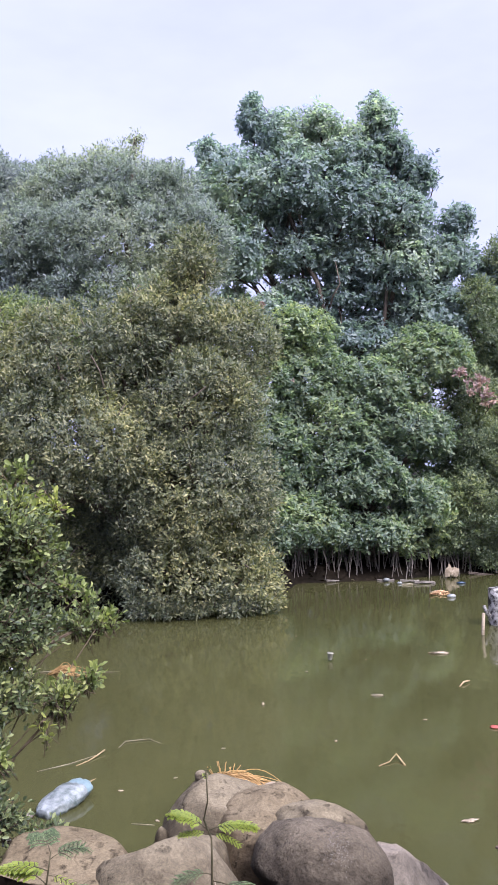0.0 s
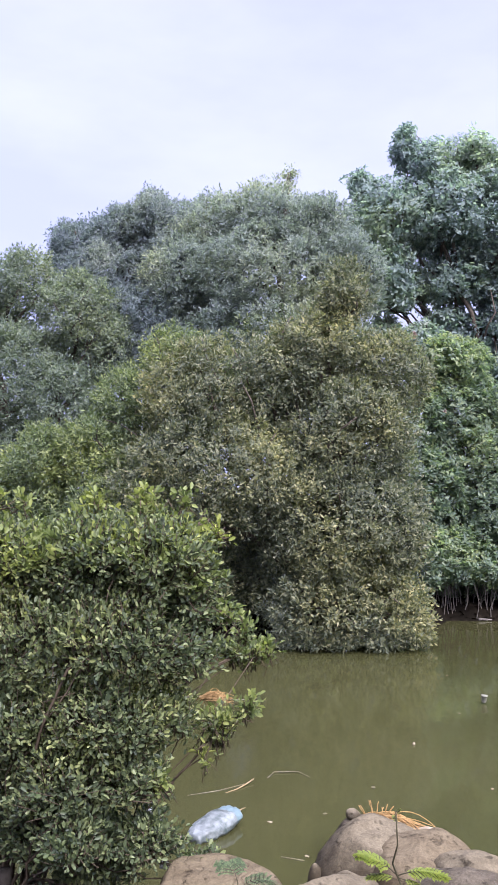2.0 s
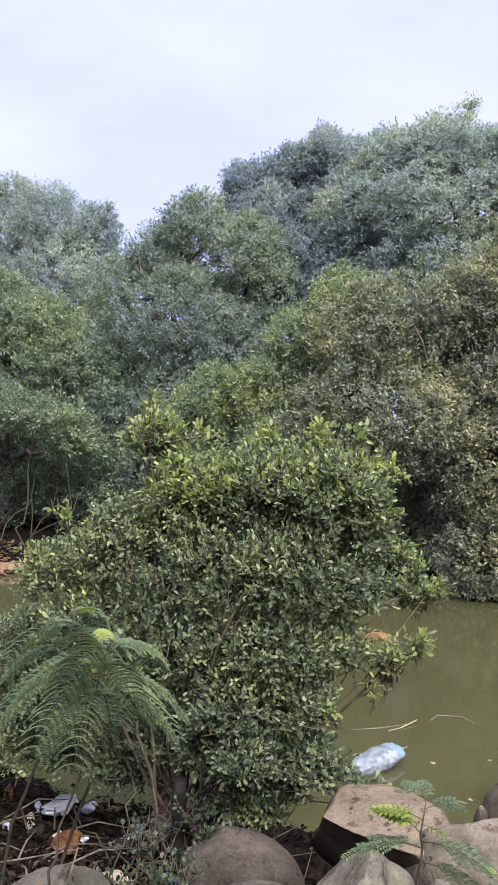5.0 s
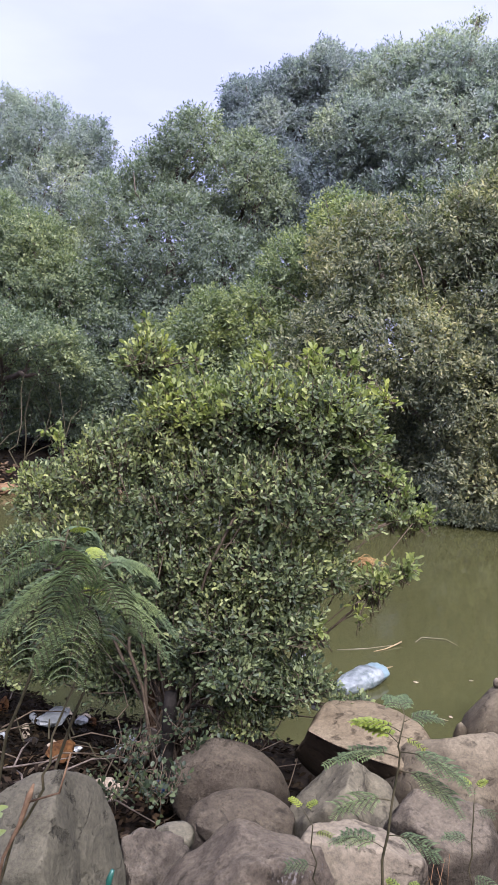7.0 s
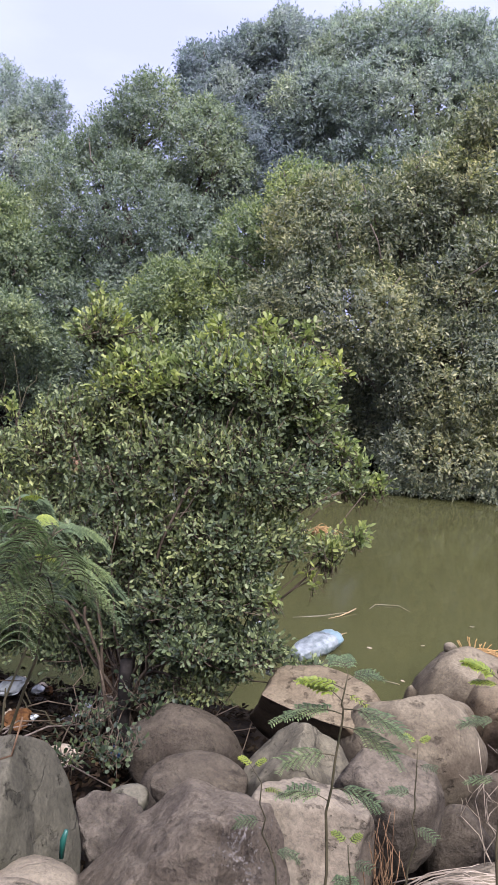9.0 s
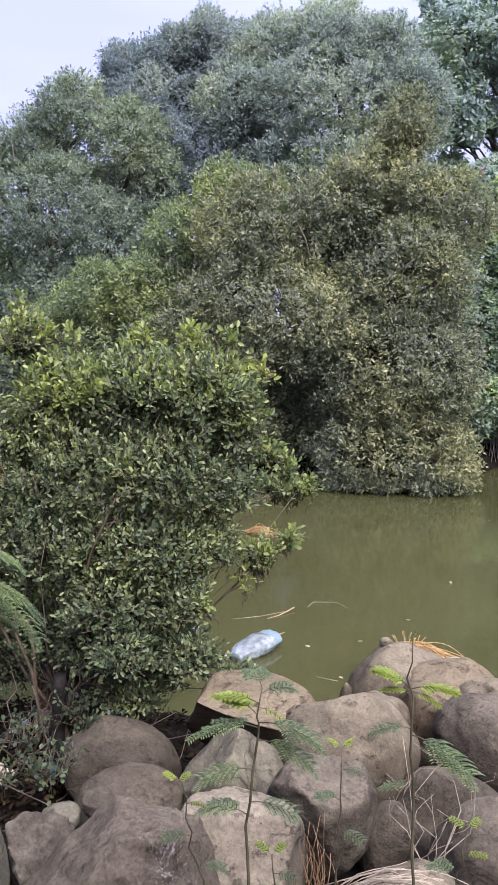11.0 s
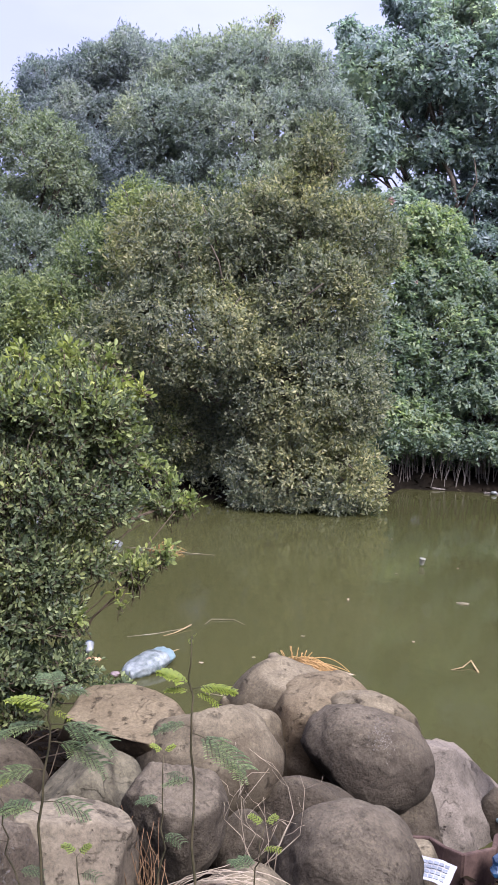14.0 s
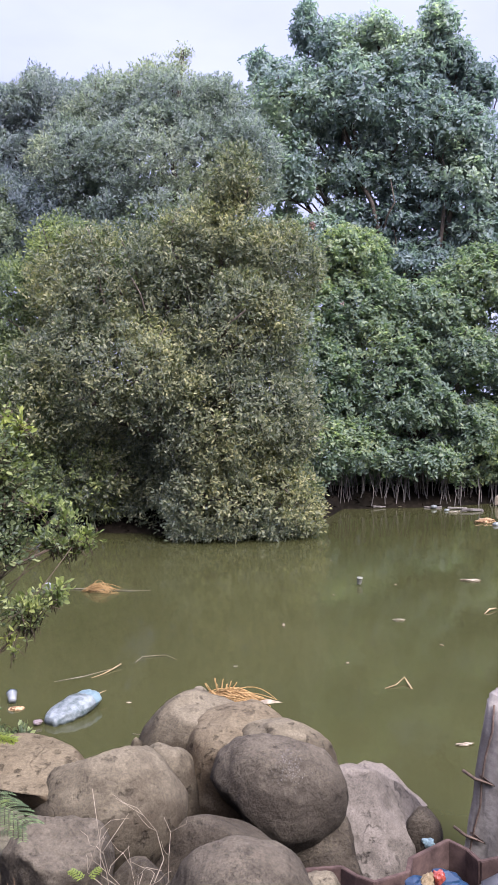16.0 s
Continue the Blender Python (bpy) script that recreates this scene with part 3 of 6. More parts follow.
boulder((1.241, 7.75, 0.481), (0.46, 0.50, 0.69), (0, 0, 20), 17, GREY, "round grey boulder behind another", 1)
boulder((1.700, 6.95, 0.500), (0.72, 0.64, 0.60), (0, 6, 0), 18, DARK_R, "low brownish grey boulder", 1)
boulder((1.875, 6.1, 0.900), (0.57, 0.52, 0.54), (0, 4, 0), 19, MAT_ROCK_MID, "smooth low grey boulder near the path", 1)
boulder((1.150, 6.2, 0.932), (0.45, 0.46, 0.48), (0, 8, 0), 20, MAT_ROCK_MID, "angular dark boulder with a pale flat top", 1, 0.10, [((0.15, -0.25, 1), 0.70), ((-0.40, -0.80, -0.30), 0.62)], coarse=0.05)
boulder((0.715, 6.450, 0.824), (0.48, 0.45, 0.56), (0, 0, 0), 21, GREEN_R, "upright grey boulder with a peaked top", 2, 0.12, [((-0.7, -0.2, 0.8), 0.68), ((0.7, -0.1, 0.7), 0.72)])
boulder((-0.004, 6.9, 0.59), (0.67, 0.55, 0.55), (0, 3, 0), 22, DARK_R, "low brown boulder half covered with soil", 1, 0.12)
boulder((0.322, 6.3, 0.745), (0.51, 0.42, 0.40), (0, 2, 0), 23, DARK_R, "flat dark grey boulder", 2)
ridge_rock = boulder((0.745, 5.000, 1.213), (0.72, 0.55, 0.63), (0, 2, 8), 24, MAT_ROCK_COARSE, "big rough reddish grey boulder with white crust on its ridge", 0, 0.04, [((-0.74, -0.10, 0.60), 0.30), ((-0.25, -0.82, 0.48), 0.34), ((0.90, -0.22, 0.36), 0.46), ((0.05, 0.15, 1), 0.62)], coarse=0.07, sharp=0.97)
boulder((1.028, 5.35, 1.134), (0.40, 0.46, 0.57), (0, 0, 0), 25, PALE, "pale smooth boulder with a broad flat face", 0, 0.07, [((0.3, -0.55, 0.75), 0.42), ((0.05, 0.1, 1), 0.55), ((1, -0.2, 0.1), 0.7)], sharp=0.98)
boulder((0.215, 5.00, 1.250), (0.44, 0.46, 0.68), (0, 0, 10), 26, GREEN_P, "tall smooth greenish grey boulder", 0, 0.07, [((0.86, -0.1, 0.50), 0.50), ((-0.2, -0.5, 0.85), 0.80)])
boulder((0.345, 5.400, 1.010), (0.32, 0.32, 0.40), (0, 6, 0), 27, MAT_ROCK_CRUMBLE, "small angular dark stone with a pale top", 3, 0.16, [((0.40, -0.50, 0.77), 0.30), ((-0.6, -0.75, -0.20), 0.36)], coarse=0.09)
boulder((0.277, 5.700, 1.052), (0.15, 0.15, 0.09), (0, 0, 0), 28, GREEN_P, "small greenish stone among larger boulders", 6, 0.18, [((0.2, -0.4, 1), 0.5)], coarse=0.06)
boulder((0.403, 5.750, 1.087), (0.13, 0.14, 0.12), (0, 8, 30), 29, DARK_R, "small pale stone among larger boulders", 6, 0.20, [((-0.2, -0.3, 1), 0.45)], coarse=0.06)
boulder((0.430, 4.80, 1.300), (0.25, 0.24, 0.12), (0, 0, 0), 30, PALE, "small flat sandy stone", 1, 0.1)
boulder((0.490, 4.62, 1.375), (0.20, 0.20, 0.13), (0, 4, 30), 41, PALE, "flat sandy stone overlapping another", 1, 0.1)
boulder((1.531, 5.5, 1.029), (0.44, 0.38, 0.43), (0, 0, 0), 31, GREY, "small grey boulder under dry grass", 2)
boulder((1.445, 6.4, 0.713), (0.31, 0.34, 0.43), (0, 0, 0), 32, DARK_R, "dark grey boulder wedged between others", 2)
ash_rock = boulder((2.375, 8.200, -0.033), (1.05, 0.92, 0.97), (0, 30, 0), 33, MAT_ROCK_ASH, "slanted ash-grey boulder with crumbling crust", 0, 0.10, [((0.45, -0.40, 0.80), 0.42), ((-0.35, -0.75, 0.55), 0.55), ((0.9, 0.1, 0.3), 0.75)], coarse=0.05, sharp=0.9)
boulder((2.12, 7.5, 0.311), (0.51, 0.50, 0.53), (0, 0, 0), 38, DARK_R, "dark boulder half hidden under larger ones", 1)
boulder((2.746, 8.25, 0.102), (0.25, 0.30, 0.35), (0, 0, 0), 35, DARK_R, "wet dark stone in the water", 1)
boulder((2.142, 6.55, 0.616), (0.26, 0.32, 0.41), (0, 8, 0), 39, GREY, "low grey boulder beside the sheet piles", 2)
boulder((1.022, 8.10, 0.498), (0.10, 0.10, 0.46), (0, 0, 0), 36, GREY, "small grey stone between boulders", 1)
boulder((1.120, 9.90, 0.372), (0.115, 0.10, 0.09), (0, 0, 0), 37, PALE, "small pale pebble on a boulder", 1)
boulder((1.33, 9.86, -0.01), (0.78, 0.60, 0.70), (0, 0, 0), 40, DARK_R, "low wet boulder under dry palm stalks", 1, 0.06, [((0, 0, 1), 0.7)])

# ---- trees of the far bank ----


def tree(name, base, lobes, label, category, seed, trunk_r, crown_args, fork=0.35, per_lobe=3):
    ob = thing(name, base, label, category, "trees round the pond")
    limbs(base, lobes, np.random.default_rng(seed), trunk_r, ob, fork=fork, per_lobe=per_lobe)
    foliage("crown", lobes, parent=ob, seed=seed + 1, **crown_args)
    return ob


# broad old mangrove whose crown hangs down to the water
tree("mangrove_tree", (-0.6, 21.2, 0.2), [
    ((0.23, 20.40, 7.03), (0.60, 0.81, 0.72)), ((-0.23, 20.40, 5.98), (1.16, 1.04, 0.87)), ((1.10, 20.50, 5.39), (1.02, 1.07, 0.91)), ((-1.36, 20.20, 5.17), (1.49, 1.23, 1.09)),
    ((-2.58, 20.00, 5.05), (1.36, 1.36, 1.25)), ((0.36, 20.00, 4.08), (1.47, 1.36, 1.24)), ((-1.88, 19.50, 3.33), (1.79, 1.39, 1.28)), ((0.18, 19.80, 2.29), (1.56, 1.39, 1.28)),
    ((1.28, 20.20, 2.26), (0.71, 0.90, 1.36)), ((1.20, 20.00, 0.81), (0.84, 0.99, 0.81)), ((-0.10, 19.60, 0.77), (1.21, 1.00, 0.82)), ((-1.47, 20.80, 0.94), (0.97, 1.12, 0.97)),
    ((-3.25, 19.90, 3.02), (1.24, 1.35, 1.35)), ((-2.77, 20.60, 1.27), (1.28, 1.29, 1.17)), ((-2.23, 20.20, 4.77), (1.03, 1.18, 1.03)), ((1.55, 19.90, 0.26), (0.47, 0.60, 0.33)), ((0.66, 19.60, 0.19), (0.88, 0.60, 0.26)), ((-0.36, 19.40, 0.13), (0.76, 0.60, 0.22))],
    "broad olive mangrove tree with fine leaves hanging to the water", "tree", 101, 0.22,
    dict(n_clumps=11270, per=18, clump=0.32, length=0.090, width=0.037, mat=MAT_FINE, low=-0.85, rough=0.12, inner=0.25, puff=0.28, grain=4.5))
tree("mangrove_tree", (-4.6, 21.6, 0.3), [
    ((-3.39, 20.90, 5.82), (0.93, 0.99, 0.81)), ((-4.33, 20.70, 4.83), (0.97, 1.12, 0.97)), ((-4.87, 20.40, 3.83), (1.09, 1.12, 0.97)), ((-6.23, 20.50, 3.61), (0.94, 1.04, 0.87)),
    ((-4.22, 20.20, 2.66), (1.43, 1.27, 1.14)), ((-2.59, 20.90, 4.89), (0.95, 1.11, 1.07)), ((-5.92, 20.60, 2.19), (1.38, 1.26, 1.13)), ((-3.68, 20.40, 1.13), (1.69, 1.33, 1.21)),
    ((-6.94, 20.60, 3.14), (0.89, 0.95, 0.76))],
    "rounded light green mangrove tree on the far bank", "tree", 111, 0.18,
    dict(n_clumps=5433, per=18, clump=0.32, length=0.090, width=0.037, mat=MAT_LIGHT, low=-0.85, rough=0.12, inner=0.25, puff=0.28, grain=4.5))
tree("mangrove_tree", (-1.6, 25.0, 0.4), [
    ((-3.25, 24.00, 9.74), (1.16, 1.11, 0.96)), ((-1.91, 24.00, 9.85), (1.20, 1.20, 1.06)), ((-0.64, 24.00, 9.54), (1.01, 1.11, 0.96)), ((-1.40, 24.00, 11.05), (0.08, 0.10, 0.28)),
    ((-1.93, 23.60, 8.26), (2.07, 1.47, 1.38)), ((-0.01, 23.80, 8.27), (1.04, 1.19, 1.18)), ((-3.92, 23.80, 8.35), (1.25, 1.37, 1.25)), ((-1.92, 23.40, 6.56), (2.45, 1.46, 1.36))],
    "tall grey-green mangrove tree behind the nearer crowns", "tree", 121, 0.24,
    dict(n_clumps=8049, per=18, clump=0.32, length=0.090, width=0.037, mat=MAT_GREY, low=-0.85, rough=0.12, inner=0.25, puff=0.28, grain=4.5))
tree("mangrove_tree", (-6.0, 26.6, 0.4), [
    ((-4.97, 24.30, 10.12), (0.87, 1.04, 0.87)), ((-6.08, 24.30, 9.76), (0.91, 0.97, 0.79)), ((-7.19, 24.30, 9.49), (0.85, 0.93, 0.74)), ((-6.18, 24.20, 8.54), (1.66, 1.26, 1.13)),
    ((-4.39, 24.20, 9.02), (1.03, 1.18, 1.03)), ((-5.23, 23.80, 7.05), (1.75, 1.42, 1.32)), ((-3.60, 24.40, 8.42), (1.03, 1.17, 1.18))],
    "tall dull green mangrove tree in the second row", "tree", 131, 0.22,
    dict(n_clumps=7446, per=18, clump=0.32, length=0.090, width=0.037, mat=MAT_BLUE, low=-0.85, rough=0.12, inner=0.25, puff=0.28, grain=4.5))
tree("mangrove_tree", (-8.6, 23.4, 0.4), [
    ((-8.05, 22.80, 8.16), (1.00, 1.13, 0.97)), ((-9.06, 22.80, 7.43), (0.85, 1.02, 0.92)), ((-9.95, 22.60, 6.36), (1.29, 1.34, 1.22)), ((-6.42, 22.70, 7.24), (1.12, 1.25, 1.12)),
    ((-5.65, 22.70, 6.38), (0.81, 0.99, 1.08)), ((-10.70, 22.30, 4.90), (1.30, 1.40, 1.30)), ((-8.18, 22.30, 5.63), (1.80, 1.59, 1.52)), ((-6.61, 22.20, 4.97), (1.22, 1.33, 1.22)),
    ((-9.75, 21.90, 3.35), (1.55, 1.26, 1.13)), ((-7.93, 22.00, 3.43), (1.65, 1.35, 1.24)), ((-10.46, 21.80, 2.18), (1.43, 1.39, 1.28)), ((-8.69, 21.80, 2.01), (1.53, 1.25, 1.11))],
    "wide rounded grey-green mangrove tree with bare inner boughs", "tree", 141, 0.22,
    dict(n_clumps=8653, per=18, clump=0.32, length=0.090, width=0.037, mat=MAT_DULL, low=-0.85, rough=0.12, inner=0.25, puff=0.28, grain=4.5), 0.4, 4)
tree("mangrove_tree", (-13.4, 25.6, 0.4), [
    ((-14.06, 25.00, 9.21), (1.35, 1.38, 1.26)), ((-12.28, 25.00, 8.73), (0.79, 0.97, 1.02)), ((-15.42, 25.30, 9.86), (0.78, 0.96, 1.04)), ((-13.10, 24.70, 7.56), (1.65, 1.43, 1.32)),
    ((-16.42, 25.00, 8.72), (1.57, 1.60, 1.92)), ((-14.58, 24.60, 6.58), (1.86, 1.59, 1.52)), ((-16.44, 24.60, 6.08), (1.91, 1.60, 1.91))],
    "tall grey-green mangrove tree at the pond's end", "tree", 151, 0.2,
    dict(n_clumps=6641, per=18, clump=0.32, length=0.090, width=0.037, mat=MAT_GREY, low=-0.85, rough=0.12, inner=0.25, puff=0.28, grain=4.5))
tree("mangrove_tree", (-12.2, 20.6, 0.4), [
    ((-11.38, 21.00, 5.53), (1.19, 1.07, 0.91)), ((-12.75, 21.00, 5.95), (1.29, 1.15, 1.00)), ((-11.86, 20.80, 4.39), (1.40, 1.14, 0.98)), ((-10.38, 20.80, 4.42), (0.68, 0.88, 0.96)),
    ((-13.79, 20.80, 4.79), (1.30, 1.41, 1.30)), ((-11.34, 20.60, 3.28), (1.25, 0.83, 0.62)), ((-10.11, 19.00, 3.15), (1.38, 1.00, 0.50)), ((-11.01, 18.60, 3.34), (1.25, 1.00, 0.75)), ((-9.33, 19.40, 2.71), (0.76, 0.80, 0.50))],
    "dull green mangrove tree over the litter bank", "tree", 161, 0.17,
    dict(n_clumps=3823, per=18, clump=0.32, length=0.090, width=0.037, mat=MAT_MID, low=-0.85, rough=0.12, inner=0.25, puff=0.28, grain=4.5), 0.45)
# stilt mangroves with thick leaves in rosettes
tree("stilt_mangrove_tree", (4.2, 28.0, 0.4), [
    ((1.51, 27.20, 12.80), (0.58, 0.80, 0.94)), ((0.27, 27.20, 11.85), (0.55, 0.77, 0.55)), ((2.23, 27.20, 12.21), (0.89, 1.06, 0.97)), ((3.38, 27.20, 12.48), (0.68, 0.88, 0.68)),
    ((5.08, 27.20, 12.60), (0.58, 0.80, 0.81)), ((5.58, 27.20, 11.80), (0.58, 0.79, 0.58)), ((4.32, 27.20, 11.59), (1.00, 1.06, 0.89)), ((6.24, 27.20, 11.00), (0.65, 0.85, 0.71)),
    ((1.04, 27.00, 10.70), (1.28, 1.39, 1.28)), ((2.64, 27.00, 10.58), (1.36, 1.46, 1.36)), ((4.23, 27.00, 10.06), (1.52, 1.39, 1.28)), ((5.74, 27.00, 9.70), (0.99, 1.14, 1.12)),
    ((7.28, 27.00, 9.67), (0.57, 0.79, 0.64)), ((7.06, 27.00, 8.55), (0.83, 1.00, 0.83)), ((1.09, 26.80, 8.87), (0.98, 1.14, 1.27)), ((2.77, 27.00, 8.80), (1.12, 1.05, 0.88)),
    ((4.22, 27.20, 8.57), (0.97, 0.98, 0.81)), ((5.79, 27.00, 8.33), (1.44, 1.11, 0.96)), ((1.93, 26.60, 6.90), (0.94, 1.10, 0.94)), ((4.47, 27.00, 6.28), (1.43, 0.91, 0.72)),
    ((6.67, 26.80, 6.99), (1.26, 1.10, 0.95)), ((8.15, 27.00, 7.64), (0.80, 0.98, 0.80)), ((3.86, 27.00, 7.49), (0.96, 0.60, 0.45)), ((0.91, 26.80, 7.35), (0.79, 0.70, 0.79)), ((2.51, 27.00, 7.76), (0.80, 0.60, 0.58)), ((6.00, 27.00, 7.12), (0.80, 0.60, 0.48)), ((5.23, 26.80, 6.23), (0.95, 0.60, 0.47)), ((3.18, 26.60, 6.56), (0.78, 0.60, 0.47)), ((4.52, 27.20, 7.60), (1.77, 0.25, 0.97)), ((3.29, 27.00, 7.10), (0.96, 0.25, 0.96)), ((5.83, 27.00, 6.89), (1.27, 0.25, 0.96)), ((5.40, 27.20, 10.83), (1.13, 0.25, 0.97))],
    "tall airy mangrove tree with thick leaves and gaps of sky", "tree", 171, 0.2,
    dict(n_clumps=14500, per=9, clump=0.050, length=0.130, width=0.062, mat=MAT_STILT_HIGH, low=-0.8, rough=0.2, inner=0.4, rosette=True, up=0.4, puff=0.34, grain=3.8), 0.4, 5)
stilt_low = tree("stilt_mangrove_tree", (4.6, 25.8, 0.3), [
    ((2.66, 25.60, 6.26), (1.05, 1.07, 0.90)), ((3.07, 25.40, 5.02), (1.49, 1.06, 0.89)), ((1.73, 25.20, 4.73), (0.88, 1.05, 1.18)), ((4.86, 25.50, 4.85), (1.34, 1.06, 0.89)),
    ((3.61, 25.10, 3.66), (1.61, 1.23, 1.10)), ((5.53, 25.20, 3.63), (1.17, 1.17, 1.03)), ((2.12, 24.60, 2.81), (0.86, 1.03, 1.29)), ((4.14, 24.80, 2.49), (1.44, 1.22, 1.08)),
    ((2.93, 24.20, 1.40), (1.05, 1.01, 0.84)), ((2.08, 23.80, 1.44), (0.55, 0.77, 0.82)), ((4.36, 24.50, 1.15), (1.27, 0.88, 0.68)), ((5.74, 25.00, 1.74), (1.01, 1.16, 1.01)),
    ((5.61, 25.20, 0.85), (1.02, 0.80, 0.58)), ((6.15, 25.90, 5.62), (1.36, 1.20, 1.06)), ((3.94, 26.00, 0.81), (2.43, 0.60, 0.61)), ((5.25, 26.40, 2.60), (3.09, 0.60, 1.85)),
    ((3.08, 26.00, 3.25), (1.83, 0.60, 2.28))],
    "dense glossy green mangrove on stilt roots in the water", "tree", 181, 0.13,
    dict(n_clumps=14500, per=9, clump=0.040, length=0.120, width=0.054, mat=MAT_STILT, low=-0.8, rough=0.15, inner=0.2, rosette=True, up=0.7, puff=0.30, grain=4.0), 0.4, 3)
tree("mangrove_tree", (8.9, 27.4, 0.4), [
    ((7.62, 26.50, 7.16), (0.70, 0.90, 0.86)), ((8.10, 26.40, 5.96), (0.93, 1.09, 1.08)), ((8.59, 26.80, 8.22), (0.79, 0.97, 0.95)), ((7.36, 26.00, 4.70), (0.91, 1.08, 0.91)),
    ((7.37, 25.60, 3.17), (1.04, 1.19, 1.04)), ((6.94, 25.20, 1.85), (0.88, 1.05, 1.17)), ((8.08, 25.60, 1.97), (1.19, 1.31, 1.64)), ((6.48, 25.20, 0.99), (0.73, 0.86, 0.66)),
    ((7.74, 25.60, 0.49), (1.04, 0.80, 0.59)), ((9.15, 26.40, 4.70), (1.54, 1.60, 2.32))],
    "dull green mangrove tree beside the stilt mangroves", "tree", 191, 0.16,
    dict(n_clumps=7446, per=18, clump=0.32, length=0.090, width=0.037, mat=MAT_MID, low=-0.85, rough=0.12, inner=0.25, puff=0.28, grain=4.5))


def thicket(at, lobes, label, seed, count, mat=MAT_MID):
    """Low dense growth under the trees."""
    ob = thing("thicket", at, label, "shrub", "undergrowth of the far bank")
    foliage("foliage", lobes, count, 18, 0.4, 0.10, 0.045, mat, ob, seed, low=-0.9, inner=0.5)
    limbs(at, lobes, np.random.default_rng(seed), 0.05, ob, per_lobe=2)


thicket((-2.0, 22.6, 0.3), [((-1.5, 22.0, 3.6), (3.2, 0.6, 2.2)), ((-1.0, 22.2, 5.6), (2.6, 0.6, 1.6)), ((-3.8, 23.2, 1.4), (2.0, 0.9, 1.5)), ((-0.4, 22.8, 1.4), (2.0, 0.9, 1.5))], "shaded thicket under the mangrove trees", 211, 2600)
thicket((-9.6, 21.0, 0.3), [((-12.16, 22.00, 4.55), (1.62, 0.60, 1.62)), ((-9.83, 21.60, 3.31), (1.55, 0.60, 1.97)), ((-13.07, 21.20, 2.57), (1.75, 0.60, 2.92)), ((-10.73, 20.80, 2.41), (1.94, 0.60, 2.21)), ((-11.41, 20.40, 2.08), (1.65, 0.60, 1.65)), ((-9.76, 20.60, 1.65), (1.22, 0.60, 1.49)), ((-12.74, 20.20, 1.16), (1.26, 0.60, 1.68)), ((-7.4, 24.2, 1.6), (2.0, 0.9, 1.7)), ((-10.8, 24.2, 1.6), (2.2, 0.9, 1.7)), ((-13.8, 23.6, 1.6), (2.2, 0.9, 1.7))], "dark thicket behind the litter bank", 212, 5200)
thicket((5.0, 28.6, 0.4), [((2.4, 28.4, 1.8), (2.4, 0.9, 1.8)), ((6.0, 28.6, 1.8), (2.6, 0.9, 1.8)), ((9.6, 28.8, 1.8), (2.4, 0.9, 1.8)), ((4.4, 29.0, 4.2), (3.4, 0.8, 1.3)), ((8.6, 29.0, 4.0), (2.6, 0.8, 1.3)), ((7.4, 28.4, 6.6), (1.4, 0.6, 1.4)), ((8.6, 28.0, 3.0), (1.6, 0.6, 2.0))], "dark thicket behind the stilt mangroves", 213, 2600, MAT_STILT)
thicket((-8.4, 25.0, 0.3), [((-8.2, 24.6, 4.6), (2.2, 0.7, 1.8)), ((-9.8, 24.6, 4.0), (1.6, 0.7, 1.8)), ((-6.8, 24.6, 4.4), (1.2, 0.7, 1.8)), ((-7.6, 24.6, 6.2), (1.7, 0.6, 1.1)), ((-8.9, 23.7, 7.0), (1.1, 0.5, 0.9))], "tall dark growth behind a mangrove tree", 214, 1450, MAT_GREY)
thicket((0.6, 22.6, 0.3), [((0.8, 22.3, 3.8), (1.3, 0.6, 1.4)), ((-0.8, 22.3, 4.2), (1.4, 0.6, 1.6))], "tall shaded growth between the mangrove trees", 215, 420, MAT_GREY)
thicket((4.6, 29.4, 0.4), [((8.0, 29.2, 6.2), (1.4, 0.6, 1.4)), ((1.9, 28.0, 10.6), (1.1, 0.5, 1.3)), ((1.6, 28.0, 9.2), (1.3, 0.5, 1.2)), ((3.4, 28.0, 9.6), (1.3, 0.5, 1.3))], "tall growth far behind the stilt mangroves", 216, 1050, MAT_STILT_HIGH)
# Added growth that blocks low sky, keeping its glints off the water.
thicket((4.6, 27.2, 0.2), [((2.0, 26.2, 0.75), (1.3, 0.5, 0.8)), ((1.3, 23.4, 0.55), (0.8, 0.4, 0.55)), ((4.6, 27.0, 0.75), (1.7, 0.5, 0.8)), ((7.4, 27.5, 0.75), (1.7, 0.5, 0.8))], "added low growth that screens the sky behind the stilt roots", 217, 1000, MAT_STILT)

# ---- bush of the near bank ----


